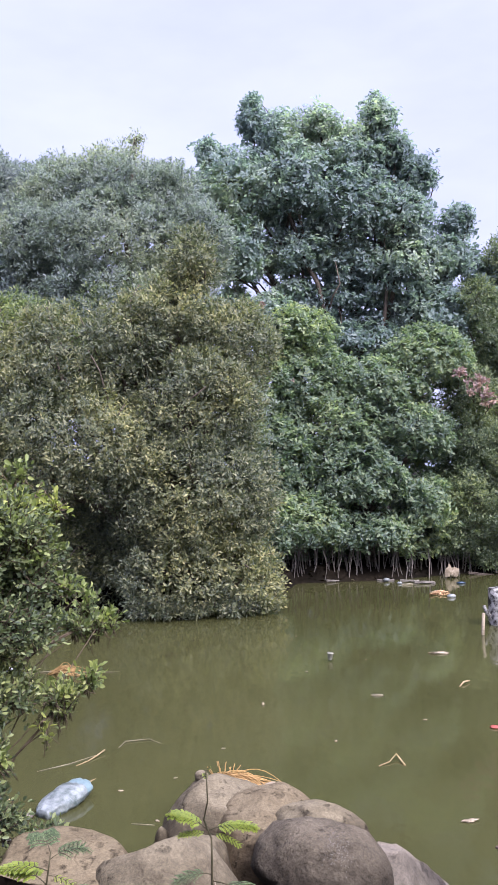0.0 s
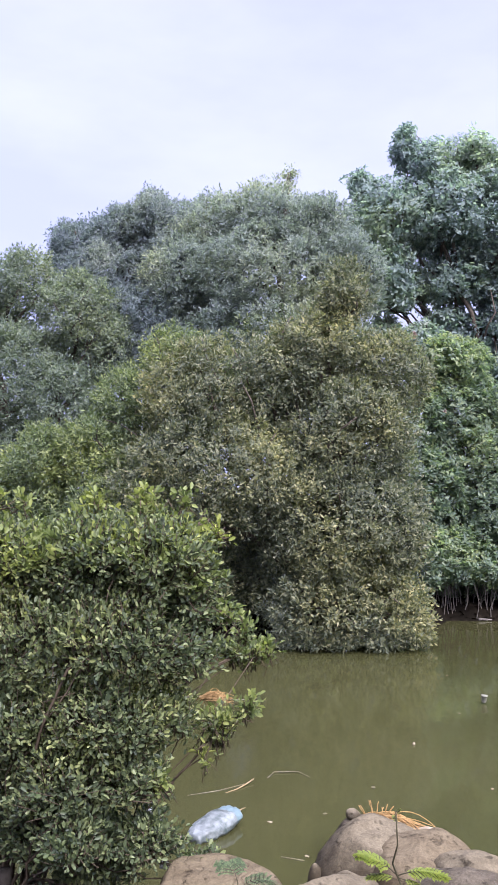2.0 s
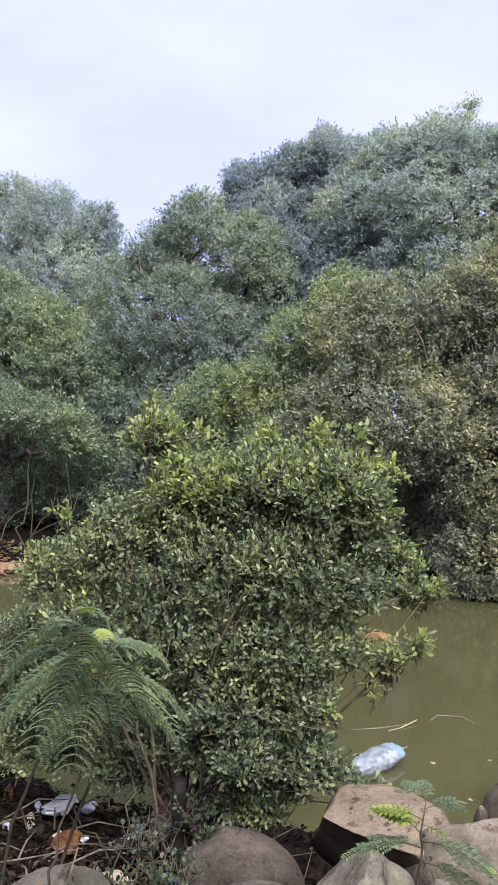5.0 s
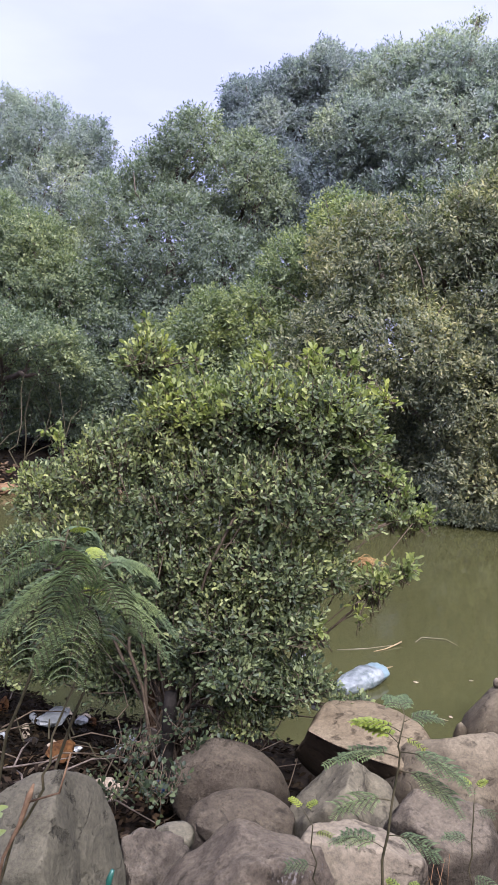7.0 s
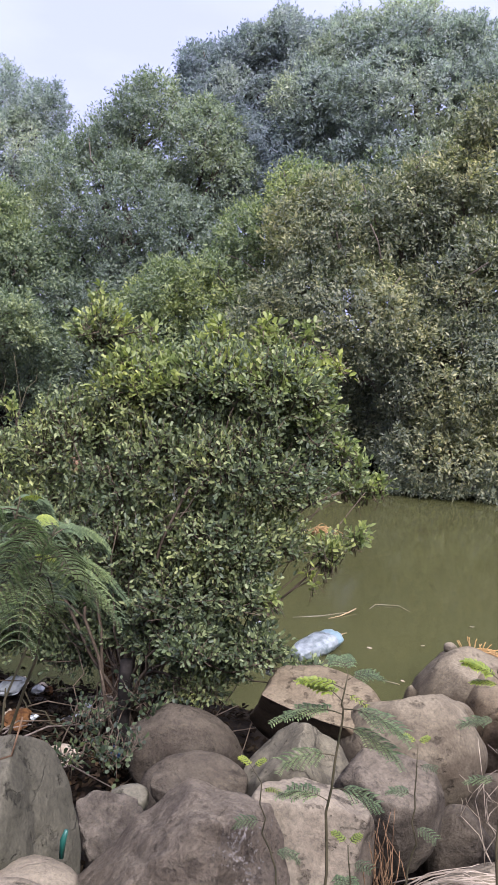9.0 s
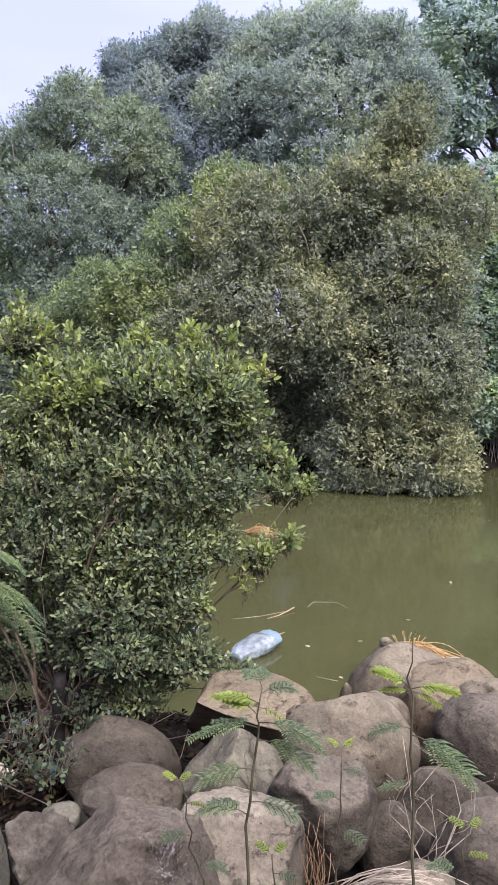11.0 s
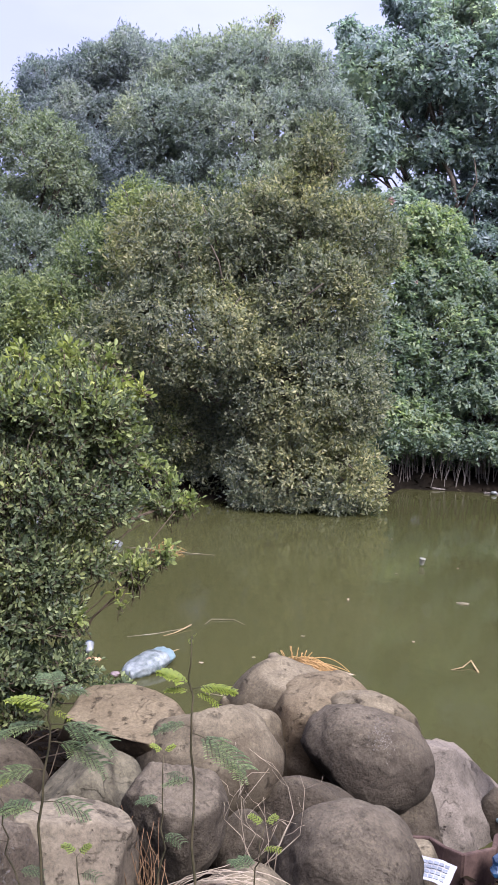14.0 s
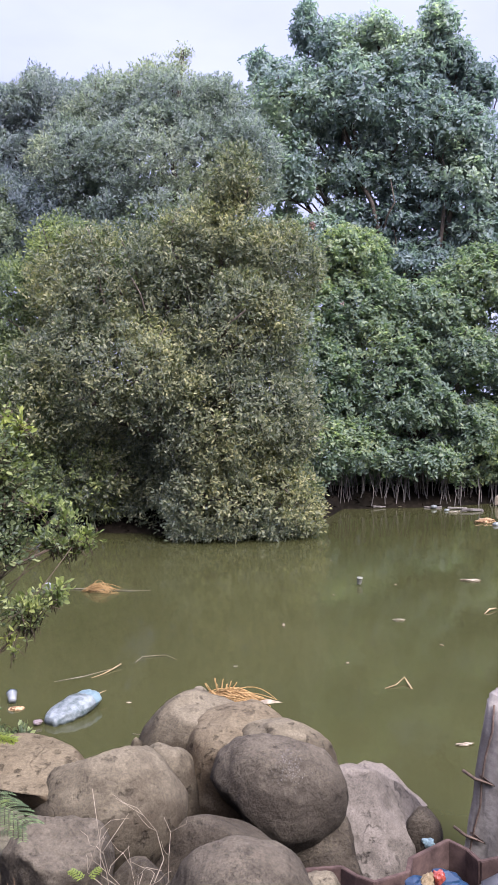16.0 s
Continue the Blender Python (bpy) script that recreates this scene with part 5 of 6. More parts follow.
# litter bank at the pond's left end
for k in range(26):
    r = np.random.default_rng(560 + k)
    x, y = r.uniform(-11.5, -7.3), 0
    y = np.interp(x, [-11.5, -9.5, -7.4], [16.2, 16.5, 17.7]) + r.uniform(-0.3, 1.0)
    m = [MAT_BARK, MAT_HUSK, MAT_DEAD_GRASS, MAT_ROCK_BROWN, MAT_STICK_WET][k % 5]
    if k % 3:
        a = r.uniform(-0.5, 0.5)
        l = r.uniform(0.3, 0.9)
        stick([(x, y, 0.05), (x + l * 0.5 * math.cos(a), y + l * 0.5 * math.sin(a), r.uniform(0.1, 0.22)), (x + l * math.cos(a), y + l * math.sin(a), r.uniform(0.04, 0.2))], [0.02, 0.024, 0.012], m, "driftwood branch on the litter bank", "driftwood", "driftwood")
    else:
        # Long lumps stand for heaps of plant litter.
        lump("rotten_log", (x, y, 0.08), (r.uniform(0.6, 1.0), 0.24, 0.20), (0, 0, r.uniform(-40, 40)), m, "heap of rotting plant litter at the water's edge", "log", 600 + k, 0.4, False, 3)
lump("yellow_wrapper", (-8.2, 16.4, 0.12), (0.22, 0.12, 0.08), (0, 0, 20), MAT_STRAW_PALE, "yellow wrapper on the litter bank", "wrapper", 590, 0.3, False, 2)
# bare hanging roots behind it
roots = thing("root_tangle", (-10.2, 18.6, 0.3), "tangle of bare brown roots under the trees", "roots")
rr = np.random.default_rng(591)
for k in range(16):
    x, y = rr.uniform(-12.0, -8.8), rr.uniform(18.0, 19.2)
    p, r = bent((x, y, 0.0), (x + rr.normal(0.3, 0.5), y + rr.uniform(0.2, 0.9), rr.uniform(1.4, 2.6)), 0.018, 0.008, rr, 0.5, 9)
    part_mesh("root", tubes("root", [(p - np.array(roots.location), r)], MAT_STEM, 5), roots)

# pink flowers showing between the crowns
for k, (x, y, z, s, n) in enumerate([(7.06, 24.5, 4.72, 0.36, 60), (6.66, 24.5, 5.1, 0.16, 24), (7.35, 24.5, 4.4, 0.2, 30), (2.45, 24.5, 5.01, 0.06, 3), (1.70, 25.0, 7.05, 0.10, 8)]):
    ob = thing("flower_spray", (x, y, z), "spray of pink flowers among the leaves", "flowers", "pink flower sprays")
    foliage("blossom", [((x, y, z), (s, s * 0.6, s))], n, 7, 0.05, 0.075, 0.06, MAT_FLOWER, ob, 700 + k, puff=0.06)
    part_mesh("twig", tubes("twig", [bent((0, 0.4, -0.3), (0, 0, 0), 0.012, 0.006, rr, 0.2, 5)], MAT_TWIG, 5), ob)

# ---- things afloat and on the boulders ----


def frond_heap(at, spread, count, seed, label, high=0.10, mat=MAT_STRAW, turn=0):
    """A dry palm stalk bunch: many bent strands from one butt."""
    r = np.random.default_rng(seed)
    ob = thing("palm_stalks", at, label, "palm stalks")
    for k in range(count):
        b = np.array([spread[0] * r.uniform(-0.5, -0.15), spread[1] * r.uniform(-0.3, 0.3), 0.012 * r.random()])
        e = np.array([spread[0] * r.uniform(0.0, 0.5), spread[1] * r.uniform(-0.5, 0.5), 0.0])
        t = np.linspace(0, 1, 9)
        p = b + (e - b) * t[:, None]
        p[:, 2] += np.sin(np.pi * t ** r.uniform(0.7, 1.4)) * r.uniform(0.15, 1.0) * high
        p[:, 1] += np.sin(np.pi * t) * spread[1] * r.uniform(-0.35, 0.35)
        part_mesh("strand", tubes("strand", [(p, np.linspace(0.0050, 0.0026, 9))], mat, 5), ob)
    ob.matrix_world = pose(*at, 0, 0, turn)
    return ob


frond_heap((-1.12, 14.98, 0.0), (0.60, 0.36, 0), 34, 801, "orange dry palm stalk bunch floating on the pond", 0.15)
stick([(-1.80, 15.05, 0.0), (-1.45, 15.05, 0.01), (-0.95, 14.98, 0.012), (-0.42, 15.05, 0.0)], [0.01, 0.014, 0.012, 0.006], MAT_STICK_WET, "dark palm stem floating with the stalks")
heap = frond_heap((1.44, 9.80, 0.335), (0.60, 0.30, 0), 80, 802, "orange dry palm stalks lying on the boulder", 0.09, MAT_STRAW, -12)
rr = np.random.default_rng(803)
for k in range(12):
    p, r = bent((-0.16 + 0.004 * k, 0, 0.02), (-0.28 + 0.025 * k, rr.uniform(-0.05, 0.05), rr.uniform(0.06, 0.18)), 0.006, 0.004, rr, 0.3, 6)
    part_mesh("strand", tubes("strand", [(p, r)], MAT_STRAW, 5), heap)
part_mesh("husk", mesh_of("husk", np.array([(0.15, 0, 0.01), (0.25, 0.03, 0.02), (0.38, 0, 0.03), (0.25, -0.03, 0.015), (0.25, 0, 0.045)]), [(0, 1, 4), (1, 2, 4), (2, 3, 4), (3, 0, 4), (0, 3, 2, 1)], MAT_STRAW_PALE), heap)


def plastic_bag():
    ob = thing("plastic_bag", (-0.09, 10.2, 0.02), "crumpled white and pale blue plastic bag floating on the pond", "plastic bag")
    r = np.random.default_rng(811)
    n, m = 64, 44
    u = np.linspace(0, 1, n)
    a = np.linspace(0, 2 * np.pi, m, endpoint=False)
    prof = 0.185 * np.sin(np.pi * np.clip(u * 0.93 + 0.04, 0, 1)) ** 0.32 * (0.80 + 0.25 * u)
    P = np.stack([np.broadcast_to((u[:, None] - 0.5) * 0.70, (n, m)), prof[:, None] * np.cos(a), 0.62 * prof[:, None] * np.sin(a)], -1).reshape(-1, 3)
    w = wavy(P, 9.0, 4) * 0.016 + wavy(P, 26.0, 5) * 0.011 - np.abs(wavy(P * np.array([0.35, 1, 1]), 24.0, 9)) * 0.016 - np.abs(wavy(P, 40.0, 12)) * 0.008
    P = P + unit(P * np.array([0.15, 1, 1])) * w[:, None]
    idx = np.arange(n - 1)[:, None] * m + np.arange(m)[None]
    nxt = np.arange(n - 1)[:, None] * m + (np.arange(m)[None] + 1) % m
    F = np.stack([idx, nxt, nxt + m, idx + m], -1).reshape(-1, 4)
    cut = (n - 15) * m
    ends = [tuple(reversed(range(m))), tuple((n - 1) * m + q for q in range(m))]
    body = mesh_of("bag_body", P, [tuple(map(int, q)) for q in F[F[:, 0] < cut]] + ends[:1], MAT_BAG, True)
    part_mesh("bag_body", body, ob)
    part_mesh("bag_end", mesh_of("bag_end", P, [tuple(map(int, q)) for q in F[F[:, 0] >= cut]] + ends[1:], MAT_PALE_BLUE, True), ob, "pale blue printed end")
    p, q = bent((0.33, 0, 0.01), (0.50, -0.03, 0.0), 0.012, 0.004, r, 0.2, 6)
    part_mesh("knot", tubes("knot", [(p, q)], MAT_STICK_PALE, 6), ob)
    ob.matrix_world = pose(-0.085, 10.30, 0.05, 0, -4, 66) @ Matrix.Scale(0.86, 4)


plastic_bag()


def cup(at, turn, label, mat=MAT_PLASTIC, r=0.045, h=0.11, lid=None):
    ob = thing("plastic_cup", at, label, "cup")
    v, f = tube_data([(np.array([(0, 0, 0), (0, 0, 0.01), (0, 0, h * 0.95), (0, 0, h)]), np.array([r * 0.72, r * 0.78, r, r * 1.08]))], 18)
    part_mesh("wall", mesh_of("wall", v, f, mat, True), ob)
    v, f = tube_data([(np.array([(0, 0, h + 0.001), (0, 0, h + 0.008)]), np.array([r * 1.12, r * 1.12]))], 18)
    part_mesh("rim", mesh_of("rim", v, f, lid or mat, True), ob)
    ob.matrix_world = pose(*at, *turn)


cup((2.57, 15.55, 0.02), (8, 6, 0), "white plastic cup floating upright on the pond", MAT_CUP, 0.042, 0.09)
cup((-0.71, 10.50, 0.02), (-62, 10, 30), "white cup with a blue lid beside the bush", MAT_PLASTIC, 0.045, 0.10, MAT_BLUE_PL)
lump("orange_wrapper", (-0.63, 10.38, 0.0), (0.12, 0.09, 0.05), (0, 0, 10), MAT_SACK, "orange wrapper floating by the bush", "wrapper", 821, 0.3, False, 3)
lump("pink_wrapper", (-0.30, 10.02, 0.03), (0.08, 0.06, 0.05), (0, 0, 10), MAT_PINK, "faded pink wrapper beside the plastic bag", "wrapper", 822, 0.35, False, 3)
lump("white_wrapper", (4.25, 15.95, 0.005), (0.22, 0.09, 0.04), (0, 0, -8), MAT_STRAW_PALE, "thin crumpled pale wrapper floating on the pond", "wrapper", 823, 0.75, False, 3)
stick([(4.10, 14.0, 0.0), (4.18, 14.12, 0.03), (4.28, 14.22, 0.02)], [0.012, 0.02, 0.012], MAT_STICK_PALE, "pale husk floating on the pond", "husk", "husk")
lump("bark_piece", (3.01, 13.63, 0.005), (0.16, 0.08, 0.03), (0, 0, 0), MAT_STICK_WET, "dark bark piece floating on the pond", "bark", 824, 0.3, False, 2)
lump("bark_piece", (-1.95, 15.08, 0.03), (0.20, 0.12, 0.12), (0, 0, 0), MAT_PLASTIC, "white scrap floating beside the palm stalks", "scrap", 825, 0.3, False, 2)
lump("seed_pod", (1.60, 13.29, 0.01), (0.035, 0.035, 0.04), (0, 0, 0), MAT_STRAW_PALE, "small seed pod floating upright", "seed pod", 826, 0.1, True, 2)
lump("dead_leaf", (3.24, 9.88, 0.006), (0.10, 0.05, 0.025), (0, 0, 15), MAT_STRAW_PALE, "curled yellow dead leaf on the water", "leaf", 827, 0.8, False, 3)
lump("red_scrap", (4.09, 12.27, 0.01), (0.12, 0.08, 0.04), (0, 0, 0), MAT_RED, "red plastic scrap floating on the pond", "plastic", 828, 0.3, False, 2)
stick([(0.55, 9.9, 0.0), (0.74, 9.86, 0.004)], [0.008, 0.006], MAT_STICK_WET, "thin straw floating near the boulders", "straw", "straw")
for k, (x, y) in enumerate([(0.35, 10.6), (0.8, 10.9), (2.35, 11.9), (2.2, 14.9), (3.4, 12.6), (1.2, 11.7), (3.1, 15.6), (2.15, 17.4), (0.75, 9.95)]):
    lump("dead_leaf", (x, y, 0.003), (0.05, 0.03, 0.012), (0, 0, 40 * k), MAT_STICK_WET if k % 2 else MAT_STRAW_PALE, "tiny dead leaf floating on the pond", "leaf", 840 + k, 0.3, False, 2, "leaves afloat")

# ---- steel sheet piles, concrete pile and pipe at the water's edge ----


def sheet_pile():
    ob = thing("sheet_pile", (2.1, 7.2, 0.44), "row of rusty brown steel sheet piles with a zigzag top", "sheet pile")
    xs = [(1.98, 6.96), (2.09, 7.01), (2.25, 7.08), (2.32, 6.99), (2.4, 6.93), (2.56, 7.06), (2.58, 7.16), (2.78, 7.33), (2.87, 7.28), (2.91, 7.16), (3.05, 7.21), (3.16, 7.36), (3.31, 7.43), (3.42, 7.34), (3.6, 7.4)]
    th, at = 0.012, np.array(ob.location)
    for k, (a, b) in enumerate(zip(xs, xs[1:])):
        a, b = np.array(a), np.array(b)
        d = unit(b - a)
        nrm = np.array([-d[1], d[0]]) * th
        a, b = a - d * 0.004, b + d * 0.004
        za, zb = 0.56 + 0.012 * math.sin(k * 2.1), 0.56 + 0.012 * math.sin(k * 2.1 + 2.1)
        bm = bmesh.new()
        vs = [bm.verts.new(Vector((*(q + s * nrm), z)) - Vector(at)) for s in (-1, 1) for q, z in ((a, -0.4), (b, -0.4), (b, zb), (a, za))]
        for f in ((3, 2, 1, 0), (4, 5, 6, 7), (0, 1, 5, 4), (1, 2, 6, 5), (2, 3, 7, 6), (3, 0, 4, 7)):
            bm.faces.new([vs[i] for i in f])
        bmesh.ops.bevel(bm, geom=bm.edges[:], offset=0.003, segments=2, affect="EDGES")
        part("web" if k % 2 else "flange", bm, MAT_RUST, ob, smooth=False)


sheet_pile()


def concrete_pile():
    ob = thing("concrete_pile", (3.095, 8.05, -0.45), "leaning grey concrete pile with bent iron bars", "pile")
    bm = bmesh.new()
    bmesh.ops.create_cube(bm, size=1.0)
    bmesh.ops.subdivide_edges(bm, edges=bm.edges[:], cuts=9, use_grid_fill=True)
    bmesh.ops.bevel(bm, geom=[e for e in bm.edges if e.calc_face_angle(0) > 1.0], offset=0.03, segments=2, affect="EDGES")
    r = np.random.default_rng(851)
    for q in bm.verts:
        q.co = Vector((q.co.x * 0.34, q.co.y * 0.22, (q.co.z + 0.5) * 1.55)) + Vector(r.normal(0, 0.0008, 3)) + Vector((0.02 * noise.noise(q.co * 6), 0.02 * noise.noise(q.co * 6 + Vector((9, 0, 0))), 0))
    part("shaft", bm, MAT_CONCRETE, ob, smooth=True)
    for z in (0.36, 0.70, 1.05):
        p = np.array([(-0.14, -0.118, z + 0.02), (-0.05, -0.125, z), (-0.16, -0.13, z - 0.005), (-0.24, -0.12, z + 0.01)])
        part_mesh("iron_bar", tubes("iron_bar", [(p, 0.009)], MAT_IRON, 6), ob)
    p = np.array([(-0.12, -0.12, z) for z in np.linspace(0.3, 1.5, 9)])
    p[:, 0] += 0.01 * np.sin(np.arange(9) * 2.0)
    part_mesh("iron_bar", tubes("iron_bar", [(p, 0.006)], MAT_IRON, 6), ob)
    ob.matrix_world = pose(3.075, 8.05, -0.45, 0, 8.6, -30)


concrete_pile()


def pipe():
    ob = thing("pipe", (2.72, 6.42, 0.79), "grey plastic pipe lying on the sheet piles", "pipe")
    a, b = np.array([-0.5, -0.15, -0.2]), np.array([0.9, 0.2, 0.34])
    t = np.linspace(0, 1, 8)[:, None]
    part_mesh("tube", tubes("tube", [(a + (b - a) * t, 0.055)], MAT_PIPE, 20), ob)
    part_mesh("collar", tubes("collar", [(a + (b - a) * t[3:5], 0.064)], MAT_PIPE, 20), ob)


pipe()
lump("blue_bag", (2.70, 6.92, 0.55), (0.22, 0.16, 0.12), (0, 0, 20), MAT_BLUE_PL, "crumpled blue plastic bag behind the sheet piles", "plastic bag", 861, 0.4, False, 3)
lump("blue_bag", (2.585, 6.9, 0.54), (0.14, 0.12, 0.10), (0, 0, 70), MAT_BLUE_PL, "small crumpled blue plastic bag", "plastic bag", 862, 0.4, False, 3)
lump("snack_wrapper", (2.633, 6.9, 0.60), (0.06, 0.05, 0.11), (10, 20, 20), MAT_STICK_PALE, "crumpled pale paper wrapper standing on end", "wrapper", 863, 0.35, False, 3)
lump("red_wrapper", (2.68, 6.9, 0.62), (0.06, 0.05, 0.06), (0, 0, 20), MAT_RED, "small crumpled red wrapper", "wrapper", 864, 0.35, False, 3)
lump("pale_cup", (2.764, 8.100, 0.141), (0.075, 0.045, 0.045), (0, 0, -30), MAT_PALE_BLUE, "pale turquoise plastic scrap on the stone", "plastic", 865, 0.5, False, 3)
stick([(2.650, 8.450, 0.139), (2.727, 8.400, 0.077), (2.751, 8.300, 0.058)], [0.003, 0.003, 0.003], MAT_PIPE, "thin grey cord lying on the stone", "cord", "cord")

# ---- bank under the bush ----


def settle(name, count, area, size, mat, seed, label, kind="stuff", category="litter", lift=0.01):
    r = np.random.default_rng(seed)
    x, y = r.uniform(area[0], area[1], count), r.uniform(area[2], area[3], count)
    z = ground_height(x, y) + lift + r.uniform(0, 0.03, count)
    pos = np.stack([x, y, z], 1)
    along = unit(np.stack([r.normal(0, 1, count), r.normal(0, 1, count), r.normal(0.1, 0.35, count)], 1))
    normal = unit(np.stack([r.normal(0, 0.4, count), r.normal(0, 0.4, count), np.ones(count)], 1))
    s = r.uniform(0.6, 1.3, count)
    ob = new(name, leaf_mesh(name, pos, along, normal, size * s, size * 0.5 * s, mat, True))
    return tagged(ob, label, category, kind=kind)


# Dead leaves darkened the same way, with the bush's shade in their colour.
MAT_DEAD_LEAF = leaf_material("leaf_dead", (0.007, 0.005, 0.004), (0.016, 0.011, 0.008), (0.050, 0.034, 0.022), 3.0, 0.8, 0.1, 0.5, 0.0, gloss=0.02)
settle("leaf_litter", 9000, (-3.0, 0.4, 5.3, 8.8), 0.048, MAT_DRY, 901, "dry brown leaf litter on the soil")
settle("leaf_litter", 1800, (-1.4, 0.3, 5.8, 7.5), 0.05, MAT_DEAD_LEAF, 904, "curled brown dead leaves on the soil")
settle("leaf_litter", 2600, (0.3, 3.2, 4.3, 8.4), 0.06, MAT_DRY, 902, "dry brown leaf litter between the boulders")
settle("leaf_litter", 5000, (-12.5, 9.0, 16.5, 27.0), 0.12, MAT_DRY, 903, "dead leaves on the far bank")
MAT_LEAF_RUSSET = leaf_material("leaf_russet", (0.040, 0.024, 0.015), (0.090, 0.058, 0.036), (0.170, 0.120, 0.078), 3.0, 0.8, 0.1, 0.5, 0.0, gloss=0.05)
settle("leaf_litter", 2200, (-12.0, -7.0, 15.9, 18.4), 0.13, MAT_LEAF_RUSSET, 906, "brown straw and leaf litter of the far bank")
rr = np.random.default_rng(905)
for k in range(70):
    x, y, a, l = rr.uniform(-2.4, 0.0), rr.uniform(6.0, 8.4), rr.uniform(0, 3.14), rr.uniform(0.2, 0.6)
    z = float(ground_height(np.array([x]), np.array([y]))[0])
    stick([(x, y, z + 0.01), (x + 0.5 * l * math.cos(a), y + 0.5 * l * math.sin(a), z + rr.uniform(0.03, 0.1)), (x + l * math.cos(a), y + l * math.sin(a), z + rr.uniform(-0.02, 0.08))],
          [0.010, 0.008, 0.004], [MAT_TWIG, MAT_STEM, MAT_BARK][k % 3], "dead twig lying in the leaf litter", "dead_twig", "twig")
stump = thing("stump", (-0.485, 7.2, 0.33), "short black cut stump beside the bush", "stump")
v, f = tube_data([(np.array([(0, 0, 0), (0, 0, 0.2), (0.005, 0, 0.5), (0.005, 0, 0.6)]), np.array([0.055, 0.042, 0.036, 0.034]))], 14)
v = v + unit(v * np.array([1, 1, 0.001])) * (0.008 * wavy(v, 18.0, 3))[:, None]
part_mesh("trunk", mesh_of("trunk", v, f, MAT_DARK, True), stump)
for k, (x, y, z, s, m, n2, lab) in enumerate([
        (-0.93, 7.9, 0.50, (0.11, 0.08, 0.30), MAT_SACK, "orange_sack", "torn orange sack hanging by the stems"), (-0.90, 7.85, 0.28, (0.14, 0.1, 0.2), MAT_STRAW_PALE, "paper_waste", "soggy pale paper waste on the bank"),
        (-0.915, 7.9, 0.75, (0.07, 0.06, 0.11), MAT_PLASTIC, "white_wrapper", "white wrapper caught in the stems"), (-1.69, 7.9, 0.28, (0.28, 0.16, 0.08), MAT_PLASTIC, "white_wrapper", "crumpled white plastic sheet on the bank"),
        (-1.18, 7.2, 0.44, (0.26, 0.16, 0.08), MAT_RUSSET, "coconut_husk", "orange-brown coconut husk on the soil"), (-0.42, 7.0, 0.48, (0.10, 0.06, 0.06), MAT_BLUE_PL, "blue_bag", "blue plastic bag half buried in soil"),
        (-0.58, 6.7, 0.56, (0.16, 0.12, 0.10), MAT_STRAW_PALE, "paper_waste", "crumpled pale paper on the soil"),
        (0.25, 7.6, 0.85, (0.05, 0.05, 0.05), MAT_PLASTIC, "white_wrapper", "small white scrap caught in the leaves")]):
    lump(n2, (x, y, z), s, (0, 0, 30 * k), m, lab, "litter", 910 + k, 0.35, False, 3)
lr = np.random.default_rng(921)
for k in range(26):
    x, y = lr.uniform(-2.2, -0.75), lr.uniform(7.3, 8.5)
    z = max(0.02, float(ground_height(np.array([x]), np.array([y]))[0])) + 0.03
    m, what = [(MAT_STRAW_PALE, "torn soggy paper scrap on the bank"), (MAT_PLASTIC, "dirty white plastic scrap on the bank"), (MAT_RUSSET, "brown husk fibre on the bank"), (MAT_DARK, "rotten dark wood piece on the bank")][k % 4]
    lump("litter_scrap", (x, y, z), (lr.uniform(0.06, 0.16), lr.uniform(0.04, 0.10), lr.uniform(0.03, 0.07)), (0, lr.uniform(-25, 25), lr.uniform(0, 180)), m, what, "litter", 1000 + k, 0.4, False, 2, "litter under the bush")
p = np.array([(0.432, 4.950, 1.307), (0.436, 4.950, 1.361), (0.446, 4.950, 1.393)])
stick(p, [0.010, 0.014, 0.008], MAT_GREEN_PL, "strip of green plastic between the boulders", "plastic_strip", "plastic")

# Darkened greens: the bush's shade over the vine is put into the colour.
MAT_VINE_SHADED = leaf_material("leaf_vine_shaded", (0.014, 0.022, 0.010), (0.030, 0.044, 0.019), (0.066, 0.084, 0.036), 3.0, 0.55, 0.3, 0.5, 0.05, gloss=0.35)
# vine with larger leaves round the stump
vine = thing("vine", (-0.45, 6.95, 0.42), "trailing vine with green leaves over the soil", "vine")
vt = sprigs("foliage", [((-0.19, 6.50, 0.76), (0.17, 0.16, 0.10)), ((-0.17, 6.90, 0.72), (0.11, 0.14, 0.14)), ((-0.41, 6.40, 0.73), (0.13, 0.14, 0.09)), ((-0.07, 7.00, 0.73), (0.08, 0.10, 0.13)), ((-0.35, 7.10, 0.77), (0.12, 0.12, 0.11)), ((-0.53, 6.90, 0.69), (0.15, 0.14, 0.07))], 130, 6, 0.15, 0.030, 0.022, MAT_VINE_SHADED, vine, 931)
tagged(part_mesh("fine_twig", tubes("fine_twig", vt, MAT_TWIG, 3), vine), kind="stuff")

vr = np.random.default_rng(933)
at = np.array(vine.location)
for k in range(18):
    x, y = vr.uniform(-0.85, -0.05), vr.uniform(6.7, 7.5)
    z = float(ground_height(np.array([x]), np.array([y]))[0])
    p, r = bent((x, y, z), (x + vr.normal(0, 0.15), y + vr.uniform(0.1, 0.5), vr.uniform(0.65, 1.0)), 0.005, 0.003, vr, 0.45, 9)
    part_mesh("vine_stem", tubes("vine_stem", [(p - at, r)], MAT_TWIG, 5), vine)

